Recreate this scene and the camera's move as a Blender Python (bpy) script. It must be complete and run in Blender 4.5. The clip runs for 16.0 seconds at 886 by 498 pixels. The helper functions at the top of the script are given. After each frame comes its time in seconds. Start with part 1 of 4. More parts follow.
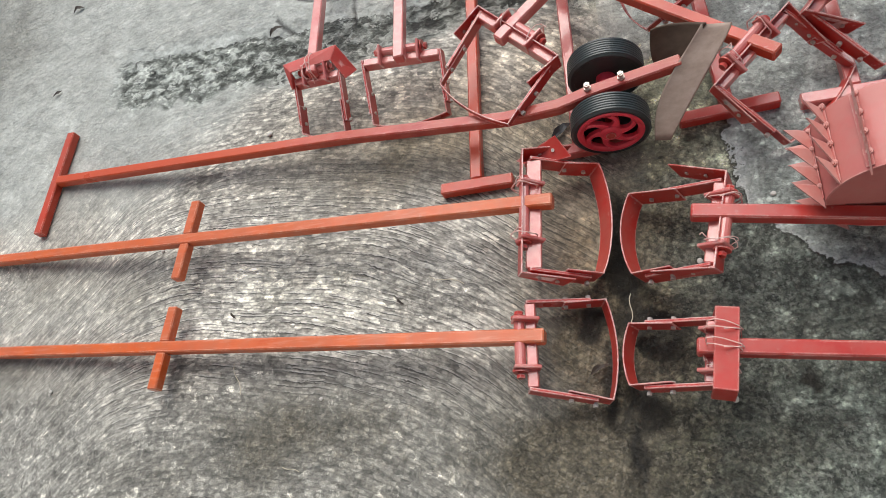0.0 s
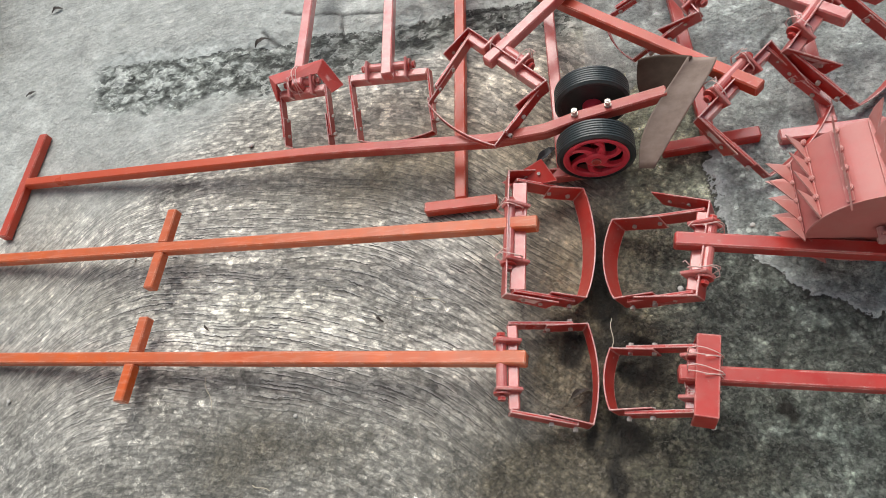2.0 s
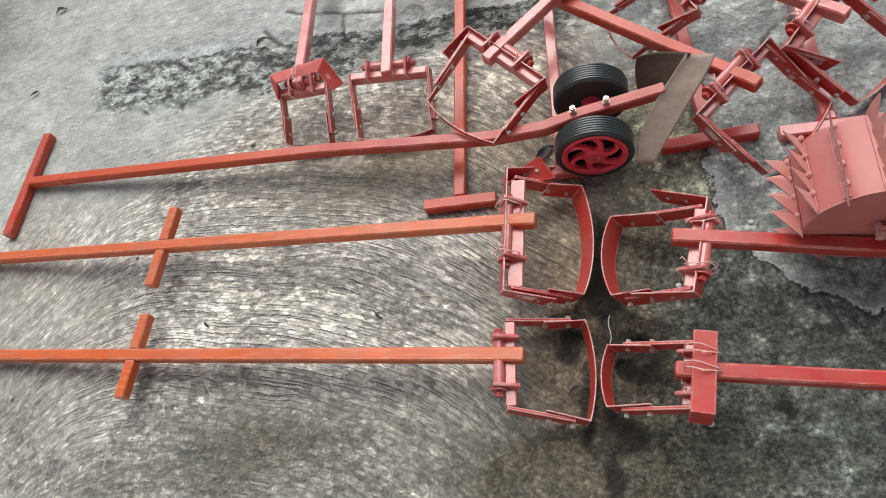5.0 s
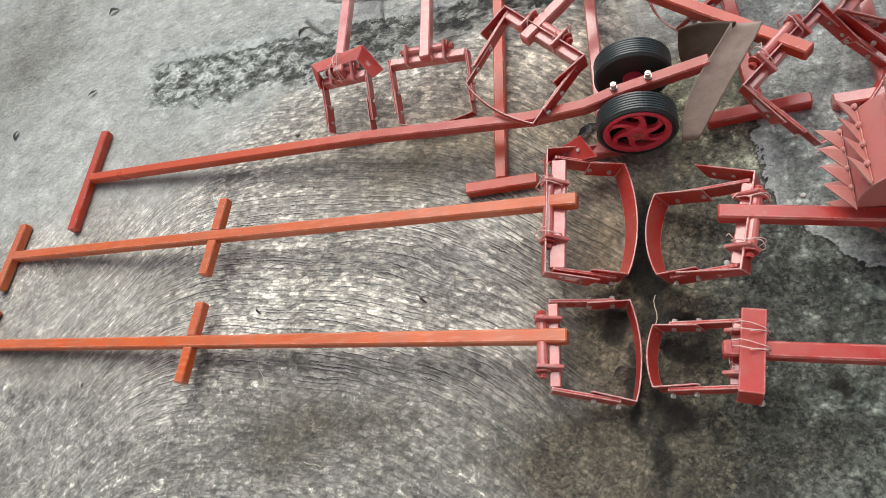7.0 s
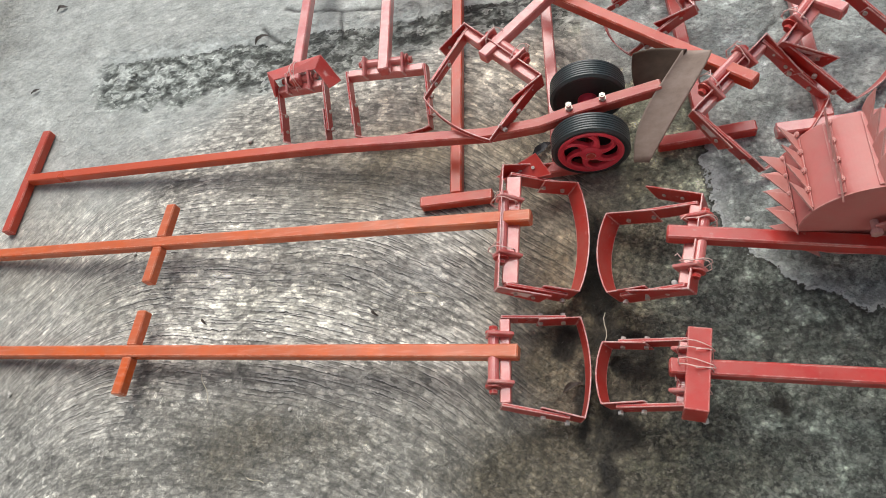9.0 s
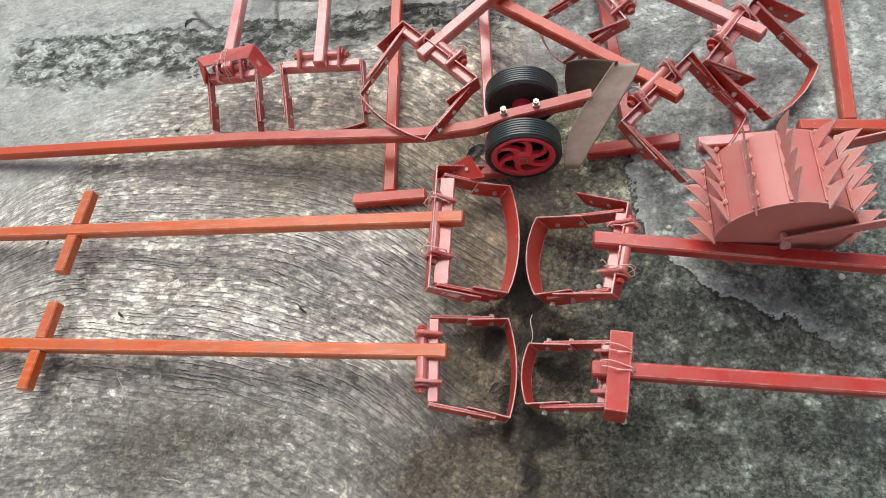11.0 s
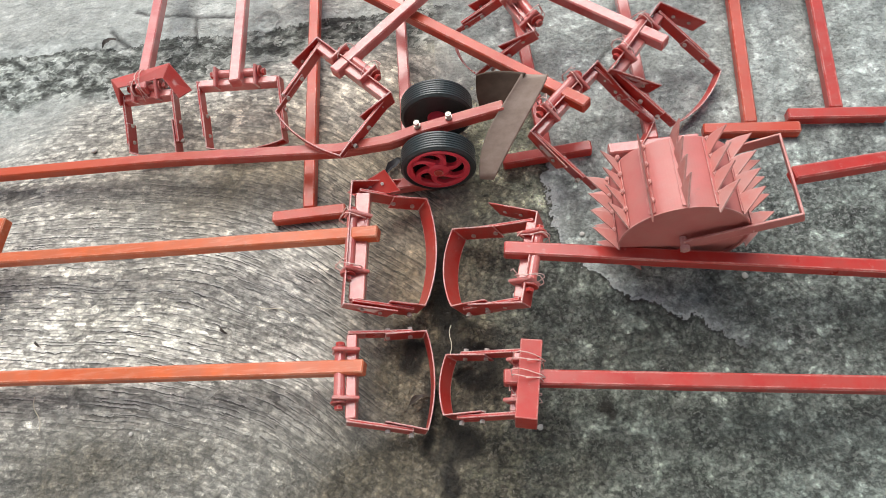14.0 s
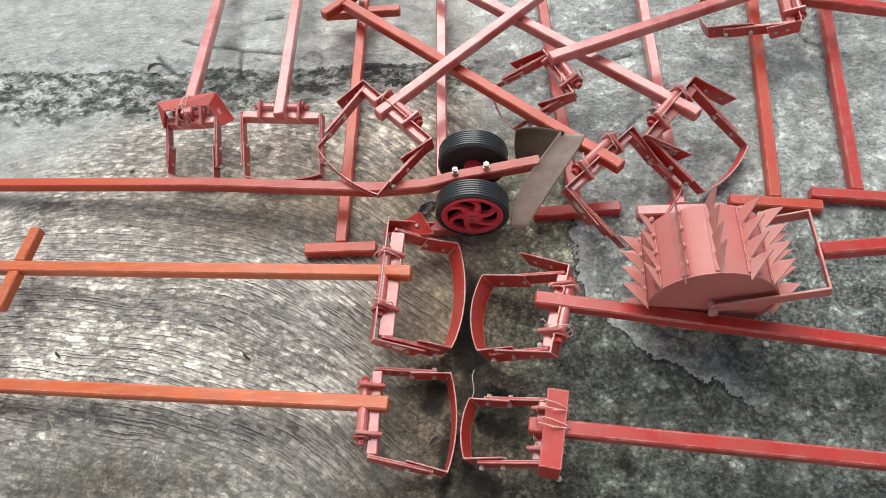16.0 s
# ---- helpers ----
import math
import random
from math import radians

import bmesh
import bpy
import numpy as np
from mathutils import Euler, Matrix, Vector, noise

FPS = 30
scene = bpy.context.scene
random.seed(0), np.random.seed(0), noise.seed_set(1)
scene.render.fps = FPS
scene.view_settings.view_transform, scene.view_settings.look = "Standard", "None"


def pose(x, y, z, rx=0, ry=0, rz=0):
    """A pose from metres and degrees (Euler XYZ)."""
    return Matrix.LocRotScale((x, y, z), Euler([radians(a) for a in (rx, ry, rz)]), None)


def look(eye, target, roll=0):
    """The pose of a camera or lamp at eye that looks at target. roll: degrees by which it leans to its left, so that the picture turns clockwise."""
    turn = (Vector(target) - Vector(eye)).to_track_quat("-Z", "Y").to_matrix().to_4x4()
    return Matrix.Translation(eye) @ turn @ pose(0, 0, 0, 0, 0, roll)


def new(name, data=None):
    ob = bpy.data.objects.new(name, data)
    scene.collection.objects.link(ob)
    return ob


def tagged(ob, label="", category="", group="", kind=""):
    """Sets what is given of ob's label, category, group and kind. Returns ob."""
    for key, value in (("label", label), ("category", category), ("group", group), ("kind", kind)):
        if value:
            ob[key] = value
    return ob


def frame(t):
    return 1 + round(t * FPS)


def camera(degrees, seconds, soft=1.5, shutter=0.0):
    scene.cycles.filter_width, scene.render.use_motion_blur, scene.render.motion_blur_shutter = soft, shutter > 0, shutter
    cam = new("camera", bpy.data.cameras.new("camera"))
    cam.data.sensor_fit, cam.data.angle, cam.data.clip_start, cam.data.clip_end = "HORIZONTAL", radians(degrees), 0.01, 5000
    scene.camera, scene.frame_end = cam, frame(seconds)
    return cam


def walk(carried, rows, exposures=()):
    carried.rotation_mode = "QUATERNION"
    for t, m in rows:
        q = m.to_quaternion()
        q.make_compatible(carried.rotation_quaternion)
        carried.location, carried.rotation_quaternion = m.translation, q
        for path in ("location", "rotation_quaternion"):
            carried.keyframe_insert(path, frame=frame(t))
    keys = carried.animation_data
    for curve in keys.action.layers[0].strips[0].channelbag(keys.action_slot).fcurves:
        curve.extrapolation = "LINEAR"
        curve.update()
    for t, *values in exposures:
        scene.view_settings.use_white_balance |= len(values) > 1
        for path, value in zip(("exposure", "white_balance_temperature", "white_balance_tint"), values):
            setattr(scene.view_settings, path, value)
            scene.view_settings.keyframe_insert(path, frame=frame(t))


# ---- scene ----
cam = camera(67.1, 16.0, soft=0.7)
PATH = [
    (0, (0.0687, 0.0918, 1.2511), (-0.5265, 0.9485, -0.4553), -37.24),
    (0.5, (0.0639, 0.0880, 1.2511), (-0.5111, 0.9646, -0.4522), -35.84),
    (1, (0.0574, 0.0917, 1.2495), (-0.4935, 0.9805, -0.4554), -34.17),
    (1.5, (0.0389, 0.0921, 1.2491), (-0.5080, 0.9846, -0.4551), -33.52),
    (2, (0.0338, 0.0900, 1.2540), (-0.4600, 1.0054, -0.4543), -29.57),
    (2.5, (0.0367, 0.0844, 1.2541), (-0.4547, 1.0060, -0.4515), -29.57),
    (3, (0.0712, 0.0937, 1.2544), (-0.4436, 1.0140, -0.4450), -32.62),
    (3.2, (0.0677, 0.0906, 1.2525), (-0.4213, 1.0192, -0.4500), -30.65),
    (5.3, (0.0492, 0.0809, 1.2477), (-0.4668, 0.9990, -0.4526), -30.41),
    (5.5, (0.0604, 0.0823, 1.2501), (-0.5028, 0.9955, -0.4378), -33.12),
    (6, (0.0680, 0.0804, 1.2496), (-0.6008, 0.9511, -0.4221), -38.82),
    (6.5, (0.0740, 0.0828, 1.2489), (-0.6184, 0.9287, -0.4260), -40.74),
    (7, (0.0723, 0.0817, 1.2474), (-0.5938, 0.9449, -0.4292), -38.92),
    (7.5, (0.0667, 0.0801, 1.2505), (-0.5847, 0.9548, -0.4260), -37.90),
    (8, (0.0656, 0.0813, 1.2471), (-0.5562, 0.9553, -0.4410), -36.75),
    (8.5, (0.0667, 0.0795, 1.2486), (-0.5271, 0.9997, -0.4249), -34.09),
    (9, (0.0659, 0.0788, 1.2404), (-0.4584, 0.9943, -0.4587), -30.73),
    (9.5, (0.0611, 0.0803, 1.2360), (-0.3679, 1.0092, -0.4824), -24.88),
    (9.7, (0.0580, 0.0868, 1.2453), (-0.3466, 1.0069, -0.4838), -24.45),
    (11.8, (0.0702, 0.0804, 1.2437), (-0.2058, 0.9955, -0.5131), -16.82),
    (12, (0.0728, 0.0804, 1.2427), (-0.1974, 1.0096, -0.5076), -15.92),
    (12.5, (0.0962, 0.0880, 1.2412), (-0.2386, 1.0029, -0.5055), -20.44),
    (13, (0.1914, 0.1076, 1.2289), (-0.2775, 0.9917, -0.5027), -32.28),
    (13.5, (0.2291, 0.1040, 1.2266), (-0.1810, 1.0143, -0.5063), -30.19),
    (14, (0.1619, 0.0949, 1.2479), (-0.0552, 1.0208, -0.5115), -16.85),
    (14.5, (0.0878, 0.0816, 1.2532), (-0.0959, 1.0726, -0.4743), -11.12),
    (15, (0.0643, 0.0827, 1.2689), (-0.0673, 1.0939, -0.4516), -7.88),
    (15.5, (0.0683, 0.0757, 1.2795), (-0.1155, 1.1244, -0.4136), -10.34),
    (16, (0.0812, 0.0721, 1.2774), (-0.0997, 1.1241, -0.4139), -9.03),
]
walk(cam, [(t, look(eye, target, roll)) for t, eye, target, roll in PATH], exposures=((0.0, -0.20), (9.7, -0.20), (11.8, -0.05), (13.5, 0.0), (16.0, -0.10)))

# ---- light: daylight from the back and left sides of an assumed shed ----
world = bpy.data.worlds.new("sky")
scene.world = world
world.use_nodes = True
wn = world.node_tree
sky = wn.nodes.new("ShaderNodeTexSky")
sky.sky_type, sky.sun_disc = "NISHITA", False
sky.sun_elevation, sky.sun_rotation = radians(55), radians(-12)
sky.air_density, sky.dust_density = 1.2, 3.0
wn.links.new(sky.outputs[0], wn.nodes["Background"].inputs[0])
wn.nodes["Background"].inputs[1].default_value = 0.10


sun_data = bpy.data.lights.new("sun", "SUN")
sun_data.energy, sun_data.angle, sun_data.color = 3.6, radians(52), (1.0, 0.985, 0.965)
sun = new("sun", sun_data)
sun.matrix_world = look((-0.75, 4.0, 5.0), (0, 0.6, 0))

# ---- materials ----


def material(name, build):
    m = bpy.data.materials.new(name)
    m.use_nodes = True
    t = m.node_tree
    build(t, t.nodes["Principled BSDF"])
    return m


def node(t, kind, **values):
    n = t.nodes.new(kind)
    for k, v in values.items():
        n.inputs[k].default_value = v
    return n


def coords(t):
    return t.nodes.new("ShaderNodeNewGeometry").outputs["Position"]


def noise_tex(t, vec, scale, detail=6.0, rough=0.55):
    n = node(t, "ShaderNodeTexNoise", Scale=scale, Detail=detail, Roughness=rough)
    t.links.new(vec, n.inputs["Vector"])
    return n.outputs["Fac"]


def ramp(t, fac, stops):
    r = t.nodes.new("ShaderNodeValToRGB")
    while len(r.color_ramp.elements) < len(stops):
        r.color_ramp.elements.new(0.5)
    for e, (p, c) in zip(r.color_ramp.elements, stops):
        e.position = p
        e.color = (*c, 1.0) if len(c) == 3 else c
    t.links.new(fac, r.inputs[0])
    return r.outputs[0]


def grey(v):
    return (v, v, v)


def mix(t, fac, a, b, mode="MIX"):
    m = t.nodes.new("ShaderNodeMix")
    m.data_type, m.blend_type = "RGBA", mode
    for sock, v in ((m.inputs[0], fac), (m.inputs[6], a), (m.inputs[7], b)):
        if isinstance(v, (int, float)):
            sock.default_value = v
        elif isinstance(v, tuple):
            sock.default_value = (*v, 1.0)
        else:
            t.links.new(v, sock)
    return m.outputs[2]


def maths(t, op, a, b=None, clamp=False):
    m = t.nodes.new("ShaderNodeMath")
    m.operation, m.use_clamp = op, clamp
    for sock, v in zip(m.inputs, (a, b)):
        if v is None:
            continue
        if isinstance(v, (int, float)):
            sock.default_value = v
        else:
            t.links.new(v, sock)
    return m.outputs[0]


def bump(t, height, strength, distance, bsdf, under=None):
    b = node(t, "ShaderNodeBump", Strength=strength, Distance=distance)
    t.links.new(height, b.inputs["Height"])
    if under is not None:
        t.links.new(under, b.inputs["Normal"])
    t.links.new(b.outputs[0], bsdf.inputs["Normal"])
    return b.outputs[0]


def red_paint(t, p, base=(0.54, 0.040, 0.030), deep=(0.40, 0.023, 0.017), worn=(0.46, 0.27, 0.22), rough=(0.26, 0.5), coat=0.35, spec=0.3, grime=(0.41, 0.085, 0.066), rubbed=(0.76, 0.50, 0.45), streak=None, faded=None, chip=0.0):
    pos = coords(t)
    big, fine = noise_tex(t, pos, 9.0), noise_tex(t, pos, 160.0, 4.0)
    col = mix(t, ramp(t, big, [(0.35, grey(0)), (0.7, grey(1))]), base, deep)
    dust = noise_tex(t, pos, 46.0, 8.0, 0.7)
    if faded:
        col = mix(t, ramp(t, noise_tex(t, pos, 5.0, 4.0, 0.6), [(0.42, grey(0)), (0.60, grey(0.75))]), col, faded)
    film = noise_tex(t, pos, 17.0, 6.0, 0.65)
    col = mix(t, ramp(t, film, [(0.40, grey(0.0)), (0.60, grey(0.55))]), col, grime)
    col = mix(t, ramp(t, dust, [(0.62, grey(0)), (0.74, grey(0.55))]), col, worn)
    if streak:
        # long faint scuffs along the tube
        pull = node(t, "ShaderNodeMapping", Scale=streak)
        t.links.new(pos, pull.inputs["Vector"])
        scuff = noise_tex(t, pull.outputs[0], 1.0, 5.0, 0.65)
        col = mix(t, ramp(t, scuff, [(0.52, grey(0)), (0.68, grey(0.16))]), col, rubbed)
        col = mix(t, ramp(t, scuff, [(0.30, grey(0.25)), (0.46, grey(0))]), col, deep)
    # paint rubbed pale along the edges, with their bright highlights painted in too
    soft = t.nodes.new("ShaderNodeBevel")
    soft.samples = 4
    soft.inputs["Radius"].default_value = 0.0042
    dot = t.nodes.new("ShaderNodeVectorMath")
    dot.operation = "DOT_PRODUCT"
    t.links.new(soft.outputs[0], dot.inputs[0])
    t.links.new(t.nodes.new("ShaderNodeNewGeometry").outputs["Normal"], dot.inputs[1])
    edge = ramp(t, dot.outputs["Value"], [(0.90, grey(1.0)), (0.985, grey(0.0))])
    rub_glint = maths(t, "MULTIPLY", edge, ramp(t, noise_tex(t, pos, 30.0, 5.0, 0.65), [(0.42 - 0.1 * chip, grey(0.06 + 0.16 * chip)), (0.62 - 0.1 * chip, grey(0.8 + 0.2 * chip))]))
    col = mix(t, rub_glint, col, rubbed)
    t.links.new(col, p.inputs["Base Color"])
    t.links.new(ramp(t, big, [(0.3, grey(rough[0])), (0.75, grey(rough[1]))]), p.inputs["Roughness"])
    p.inputs["Coat Weight"].default_value, p.inputs["Coat Roughness"].default_value = coat, 0.17
    p.inputs["Specular IOR Level"].default_value = spec
    bump(t, mix(t, 0.4, noise_tex(t, pos, 55.0, 3.0), fine), 0.16, 0.002, p)


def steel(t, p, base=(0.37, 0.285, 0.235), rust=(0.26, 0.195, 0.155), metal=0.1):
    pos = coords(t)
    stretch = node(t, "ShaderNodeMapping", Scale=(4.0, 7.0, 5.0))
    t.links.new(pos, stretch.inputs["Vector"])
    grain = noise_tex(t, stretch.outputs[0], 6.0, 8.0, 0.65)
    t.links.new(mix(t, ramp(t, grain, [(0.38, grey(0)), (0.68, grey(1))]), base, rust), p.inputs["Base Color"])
    p.inputs["Metallic"].default_value = metal
    t.links.new(ramp(t, noise_tex(t, pos, 40.0), [(0.3, grey(0.55)), (0.7, grey(0.75))]), p.inputs["Roughness"])
    p.inputs["Specular IOR Level"].default_value = 0.25
    bump(t, grain, 0.2, 0.001, p)


def plain(base, rough, metal=0.0, vary=0.25, scale=60.0):
    def build(t, p):
        pos = coords(t)
        n = noise_tex(t, pos, scale)
        dark = tuple(c * (1 - vary) for c in base)
        t.links.new(mix(t, n, dark, tuple(min(1, c * (1 + vary)) for c in base)), p.inputs["Base Color"])
        p.inputs["Roughness"].default_value, p.inputs["Metallic"].default_value = rough, metal
        bump(t, n, 0.12, 0.001, p)
    return build


RED = material("red_enamel", red_paint)
GLOSS = material("glossy_red_enamel", lambda t, p: red_paint(t, p, (0.58, 0.105, 0.088), (0.47, 0.065, 0.055), coat=1.0, spec=0.45, grime=(0.58, 0.24, 0.21), rough=(0.3, 0.45)))
CHIPPED = material("chipped_red_enamel", lambda t, p: red_paint(t, p, rubbed=(0.82, 0.64, 0.60), worn=(0.70, 0.50, 0.46), coat=0.5, chip=1.0))
DULL = material("dull_red_enamel", lambda t, p: red_paint(t, p, coat=0.15, spec=0.3, rough=(0.4, 0.6)))
MID = material("bright_red_enamel", lambda t, p: red_paint(t, p, (0.53, 0.052, 0.019), (0.43, 0.036, 0.015), coat=0.25, spec=0.3, grime=(0.43, 0.085, 0.045), rubbed=(0.76, 0.46, 0.38)))
ORANGE = material("orange_red_enamel", lambda t, p: red_paint(t, p, (0.67, 0.125, 0.020), (0.55, 0.082, 0.015), coat=0.2, spec=0.25, grime=(0.46, 0.13, 0.06), rubbed=(0.80, 0.50, 0.36), streak=(11.0, 110.0, 110.0), faded=(0.60, 0.145, 0.062)))
DRUM_RED = material("matt_red_primer", lambda t, p: red_paint(t, p, (0.59, 0.19, 0.17), (0.49, 0.145, 0.13), (0.36, 0.2, 0.17), (0.45, 0.65), coat=0.2, grime=(0.51, 0.21, 0.18)))
SPIKE = material("dusty_red_spikes", lambda t, p: red_paint(t, p, (0.62, 0.235, 0.20), (0.54, 0.19, 0.16), (0.50, 0.32, 0.28), (0.5, 0.7), coat=0.05, grime=(0.58, 0.34, 0.30), rubbed=(0.72, 0.50, 0.45)))
RIVET = material("worn_rivet", plain((0.66, 0.34, 0.30), 0.45))
RIM_RED = material("red_plastic", plain((0.74, 0.055, 0.085), 0.34))
STEEL = material("bare_steel", steel)
# darker brown copy of the wing steel, with shade put into its colour
SHADED_STEEL = material("shaded_brown_steel", lambda t, p: steel(t, p, (0.10, 0.068, 0.048), (0.065, 0.043, 0.03), 0.0))


def two_tone(t, p):
    """Orange-red handle paint that dulls to dusty crimson towards the wheels."""
    red_paint(t, p, (0.46, 0.055, 0.042), (0.35, 0.036, 0.030), coat=0.25, spec=0.3, grime=(0.42, 0.10, 0.065), rubbed=(0.70, 0.38, 0.33), streak=(11.0, 110.0, 110.0))
    sep = t.nodes.new("ShaderNodeSeparateXYZ")
    t.links.new(coords(t), sep.inputs[0])
    along = maths(t, "ADD", sep.outputs[0], maths(t, "MULTIPLY", noise_tex(t, coords(t), 9.0), 0.3))
    old = p.inputs["Base Color"].links[0].from_socket
    orange = mix(t, 0.75, old, (0.56, 0.078, 0.014))
    t.links.new(mix(t, ramp(t, maths(t, "ADD", along, 1.0), [(0.25, grey(1)), (0.75, grey(0))]), old, orange), p.inputs["Base Color"])


TWO_TONE = material("worn_handle_paint", two_tone)
ZINC = material("zinc_bolt", plain((0.58, 0.53, 0.47), 0.42, 0.5))
RUBBER = material("black_rubber", plain((0.032, 0.042, 0.043), 0.36, 0.0, 0.4, 90.0))
TWINE = material("pale_twine", plain((0.72, 0.48, 0.43), 0.7))
BLACK = material("black_scrap", plain((0.02, 0.02, 0.022), 0.5))
STRAW = material("dry_straw", plain((0.55, 0.50, 0.38), 0.7))
LEAF = material("dry_leaf", plain((0.045, 0.034, 0.026), 0.7))
STONE = material("pale_stone", plain((0.55, 0.53, 0.49), 0.8))
PLASTER = material("plaster", plain((0.66, 0.655, 0.63), 0.85, 0.0, 0.12, 3.0))

# ---- mesh helpers ----
V = Vector
UP = V((0, 0, 1))


def thing(name, at, label, category, group=""):
    ob = new(name)
    ob.empty_display_size = 0.05
    ob.location = at
    bpy.context.view_layer.update()
    return tagged(ob, label, category, group)


def part(name, bm, mat, parent=None, label="", smooth=False):
    """Links a bmesh, whose points are world places, as one mesh under a thing or a part."""
    origin = V((0, 0, 0))
    up = parent
    while up is not None:
        origin = origin + up.location
        up = up.parent
    bmesh.ops.recalc_face_normals(bm, faces=bm.faces)
    bmesh.ops.translate(bm, verts=bm.verts, vec=-origin)
    me = bpy.data.meshes.new(name)
    bm.to_mesh(me)
    bm.free()
    me.materials.append(mat)
    if smooth:
        for f in me.polygons:
            f.use_smooth = True
    ob = new(name, me)
    ob.parent = parent
    if label:
        tagged(ob, label)
    return ob


def ribbon(points, n, height, thick, bm=None, bevel=0.0008, slant=0.0):
    """A bar of height along n and of that thickness, bent along the points; slant: how far its ends are cut back below."""
    bm = bm or bmesh.new()
    pts, n = [V(p) for p in points], V(n).normalized()
    rings, made = [], []
    for i, p in enumerate(pts):
        a = (p - pts[i - 1]).normalized() if i else None
        b = (pts[i + 1] - p).normalized() if i + 1 < len(pts) else None
        d = (a or b) + (b or a)
        d = d.normalized()
        s = d.cross(n).normalized()
        k = 1.0 / max(0.35, abs(s.dot((b or a).cross(n).normalized())))
        m = s.cross(d).normalized()
        rings.append([bm.verts.new(p + s * k * thick / 2 * x + m * height / 2 * y) for x, y in ((-1, -1), (1, -1), (1, 1), (-1, 1))])
    if slant:
        for r, inward in ((rings[0], pts[1] - pts[0]), (rings[-1], pts[-2] - pts[-1])):
            for v in r[:2]:
                v.co += inward.normalized() * slant
    for r, q in zip(rings, rings[1:]):
        for i in range(4):
            made.append(bm.faces.new((r[i], r[(i + 1) % 4], q[(i + 1) % 4], q[i])))
    made += [bm.faces.new(rings[0][::-1]), bm.faces.new(rings[-1])]
    if bevel:
        flat = {e for f in made for e in f.edges}
        bmesh.ops.bevel(bm, geom=list(flat), offset=bevel, segments=1, affect="EDGES", clamp_overlap=True)
    return bm


def beam(p, q, w=0.025, up=UP, bevel=0.0028, bm=None):
    return ribbon([p, q], up, w, w, bm, bevel)


def rod(p, q, r, sides=12, bm=None, bevel=0.0):
    bm = bm or bmesh.new()
    p, q = V(p), V(q)
    m = Matrix.Translation((p + q) / 2) @ (q - p).to_track_quat("Z", "Y").to_matrix().to_4x4()
    out = bmesh.ops.create_cone(bm, cap_ends=True, segments=sides, radius1=r, radius2=r, depth=(q - p).length, matrix=m)
    if bevel:
        rim = [e for e in {e for v in out["verts"] for e in v.link_edges} if len({f for f in e.link_faces if len(f.verts) > 4}) == 1]
        bmesh.ops.bevel(bm, geom=rim, offset=bevel, segments=2, affect="EDGES")
    return bm


def bolt(p, axis, r=0.0055, length=0.016):
    """A bolt along axis with a hexagon head, a shank and a nut."""
    p, a = V(p), V(axis).normalized()
    cap = min(0.0065, length * 0.28)
    bm = rod(p - a * length / 2, p + a * length / 2, r * 0.5, 8)
    rod(p + a * (length / 2 - cap), p + a * length / 2, r, 6, bm)
    rod(p - a * (length / 2), p - a * (length / 2 - cap), r * 0.95, 6, bm)
    return bm


def wire(points, r=0.0010, sides=5):
    bm = bmesh.new()
    pts, rings = [V(p) for p in points], []
    for i, p in enumerate(pts):
        d = (pts[min(i + 1, len(pts) - 1)] - pts[max(i - 1, 0)]).normalized()
        s = d.orthogonal().normalized()
        if rings:
            s = (last - d * last.dot(d)).normalized()
        last = s
        u = d.cross(s)
        rings.append([bm.verts.new(p + r * (math.cos(k * math.tau / sides) * s + math.sin(k * math.tau / sides) * u)) for k in range(sides)])
    for a, b in zip(rings, rings[1:]):
        for i in range(sides):
            bm.faces.new((a[i], a[(i + 1) % sides], b[(i + 1) % sides], b[i]))
    bm.faces.new(rings[0][::-1])
    bm.faces.new(rings[-1])
    return bm


def tie(center, axis, across, a, b, turns, pitch, seed, tails=True):
    """Twine wound round a bar: half axes a (along across) and b, with loose ends."""
    rnd = random.Random(seed)
    ax, c = V(axis).normalized(), V(center)
    s = (V(across) - ax * V(across).dot(ax)).normalized()
    u = ax.cross(s)
    pts = []
    count = int(turns * 14)
    for k in range(count + 1):
        w = k / 14 * math.tau
        e = 1.0 + 0.10 * math.sin(3.1 * w + seed) + rnd.uniform(-0.04, 0.04)
        cw, sw = math.cos(w), math.sin(w)
        q = max(abs(cw), abs(sw)) ** 0.55
        pts.append(c + ax * (pitch * (k / count - 0.5) + 0.004 * math.sin(1.7 * w)) + s * a * e * cw / q + u * b * e * sw / q)
    if tails:
        end = pts[-1]
        pts += [end + s * 0.007 * i + ax * rnd.uniform(-0.006, 0.008) * i + V((0, 0, -0.006 * i)) for i in (1, 2)]
    return wire(pts)


def plate(corners, thick):
    """A flat or slightly bent plate through four corners, with thickness and a fine grid."""
    bm = bmesh.new()
    a, b, c, d = (V(p) for p in corners)
    n = (b - a).cross(d - a).normalized()
    N = 6
    g = [[[bm.verts.new(a.lerp(b, i / N).lerp(d.lerp(c, i / N), j / N) + n * (s * thick / 2)) for j in range(N + 1)] for i in range(N + 1)] for s in (-1, 1)]
    for k in (0, 1):
        for i in range(N):
            for j in range(N):
                bm.faces.new((g[k][i][j], g[k][i + 1][j], g[k][i + 1][j + 1], g[k][i][j + 1]))
    edge = [(i, 0) for i in range(N)] + [(N, j) for j in range(N)] + [(i, N) for i in range(N, 0, -1)] + [(0, j) for j in range(N, 0, -1)]
    for p, q in zip(edge, edge[1:] + edge[:1]):
        bm.faces.new((g[0][p[0]][p[1]], g[0][q[0]][q[1]], g[1][q[0]][q[1]], g[1][p[0]][p[1]]))
    return bm


# ---- the hoes ----


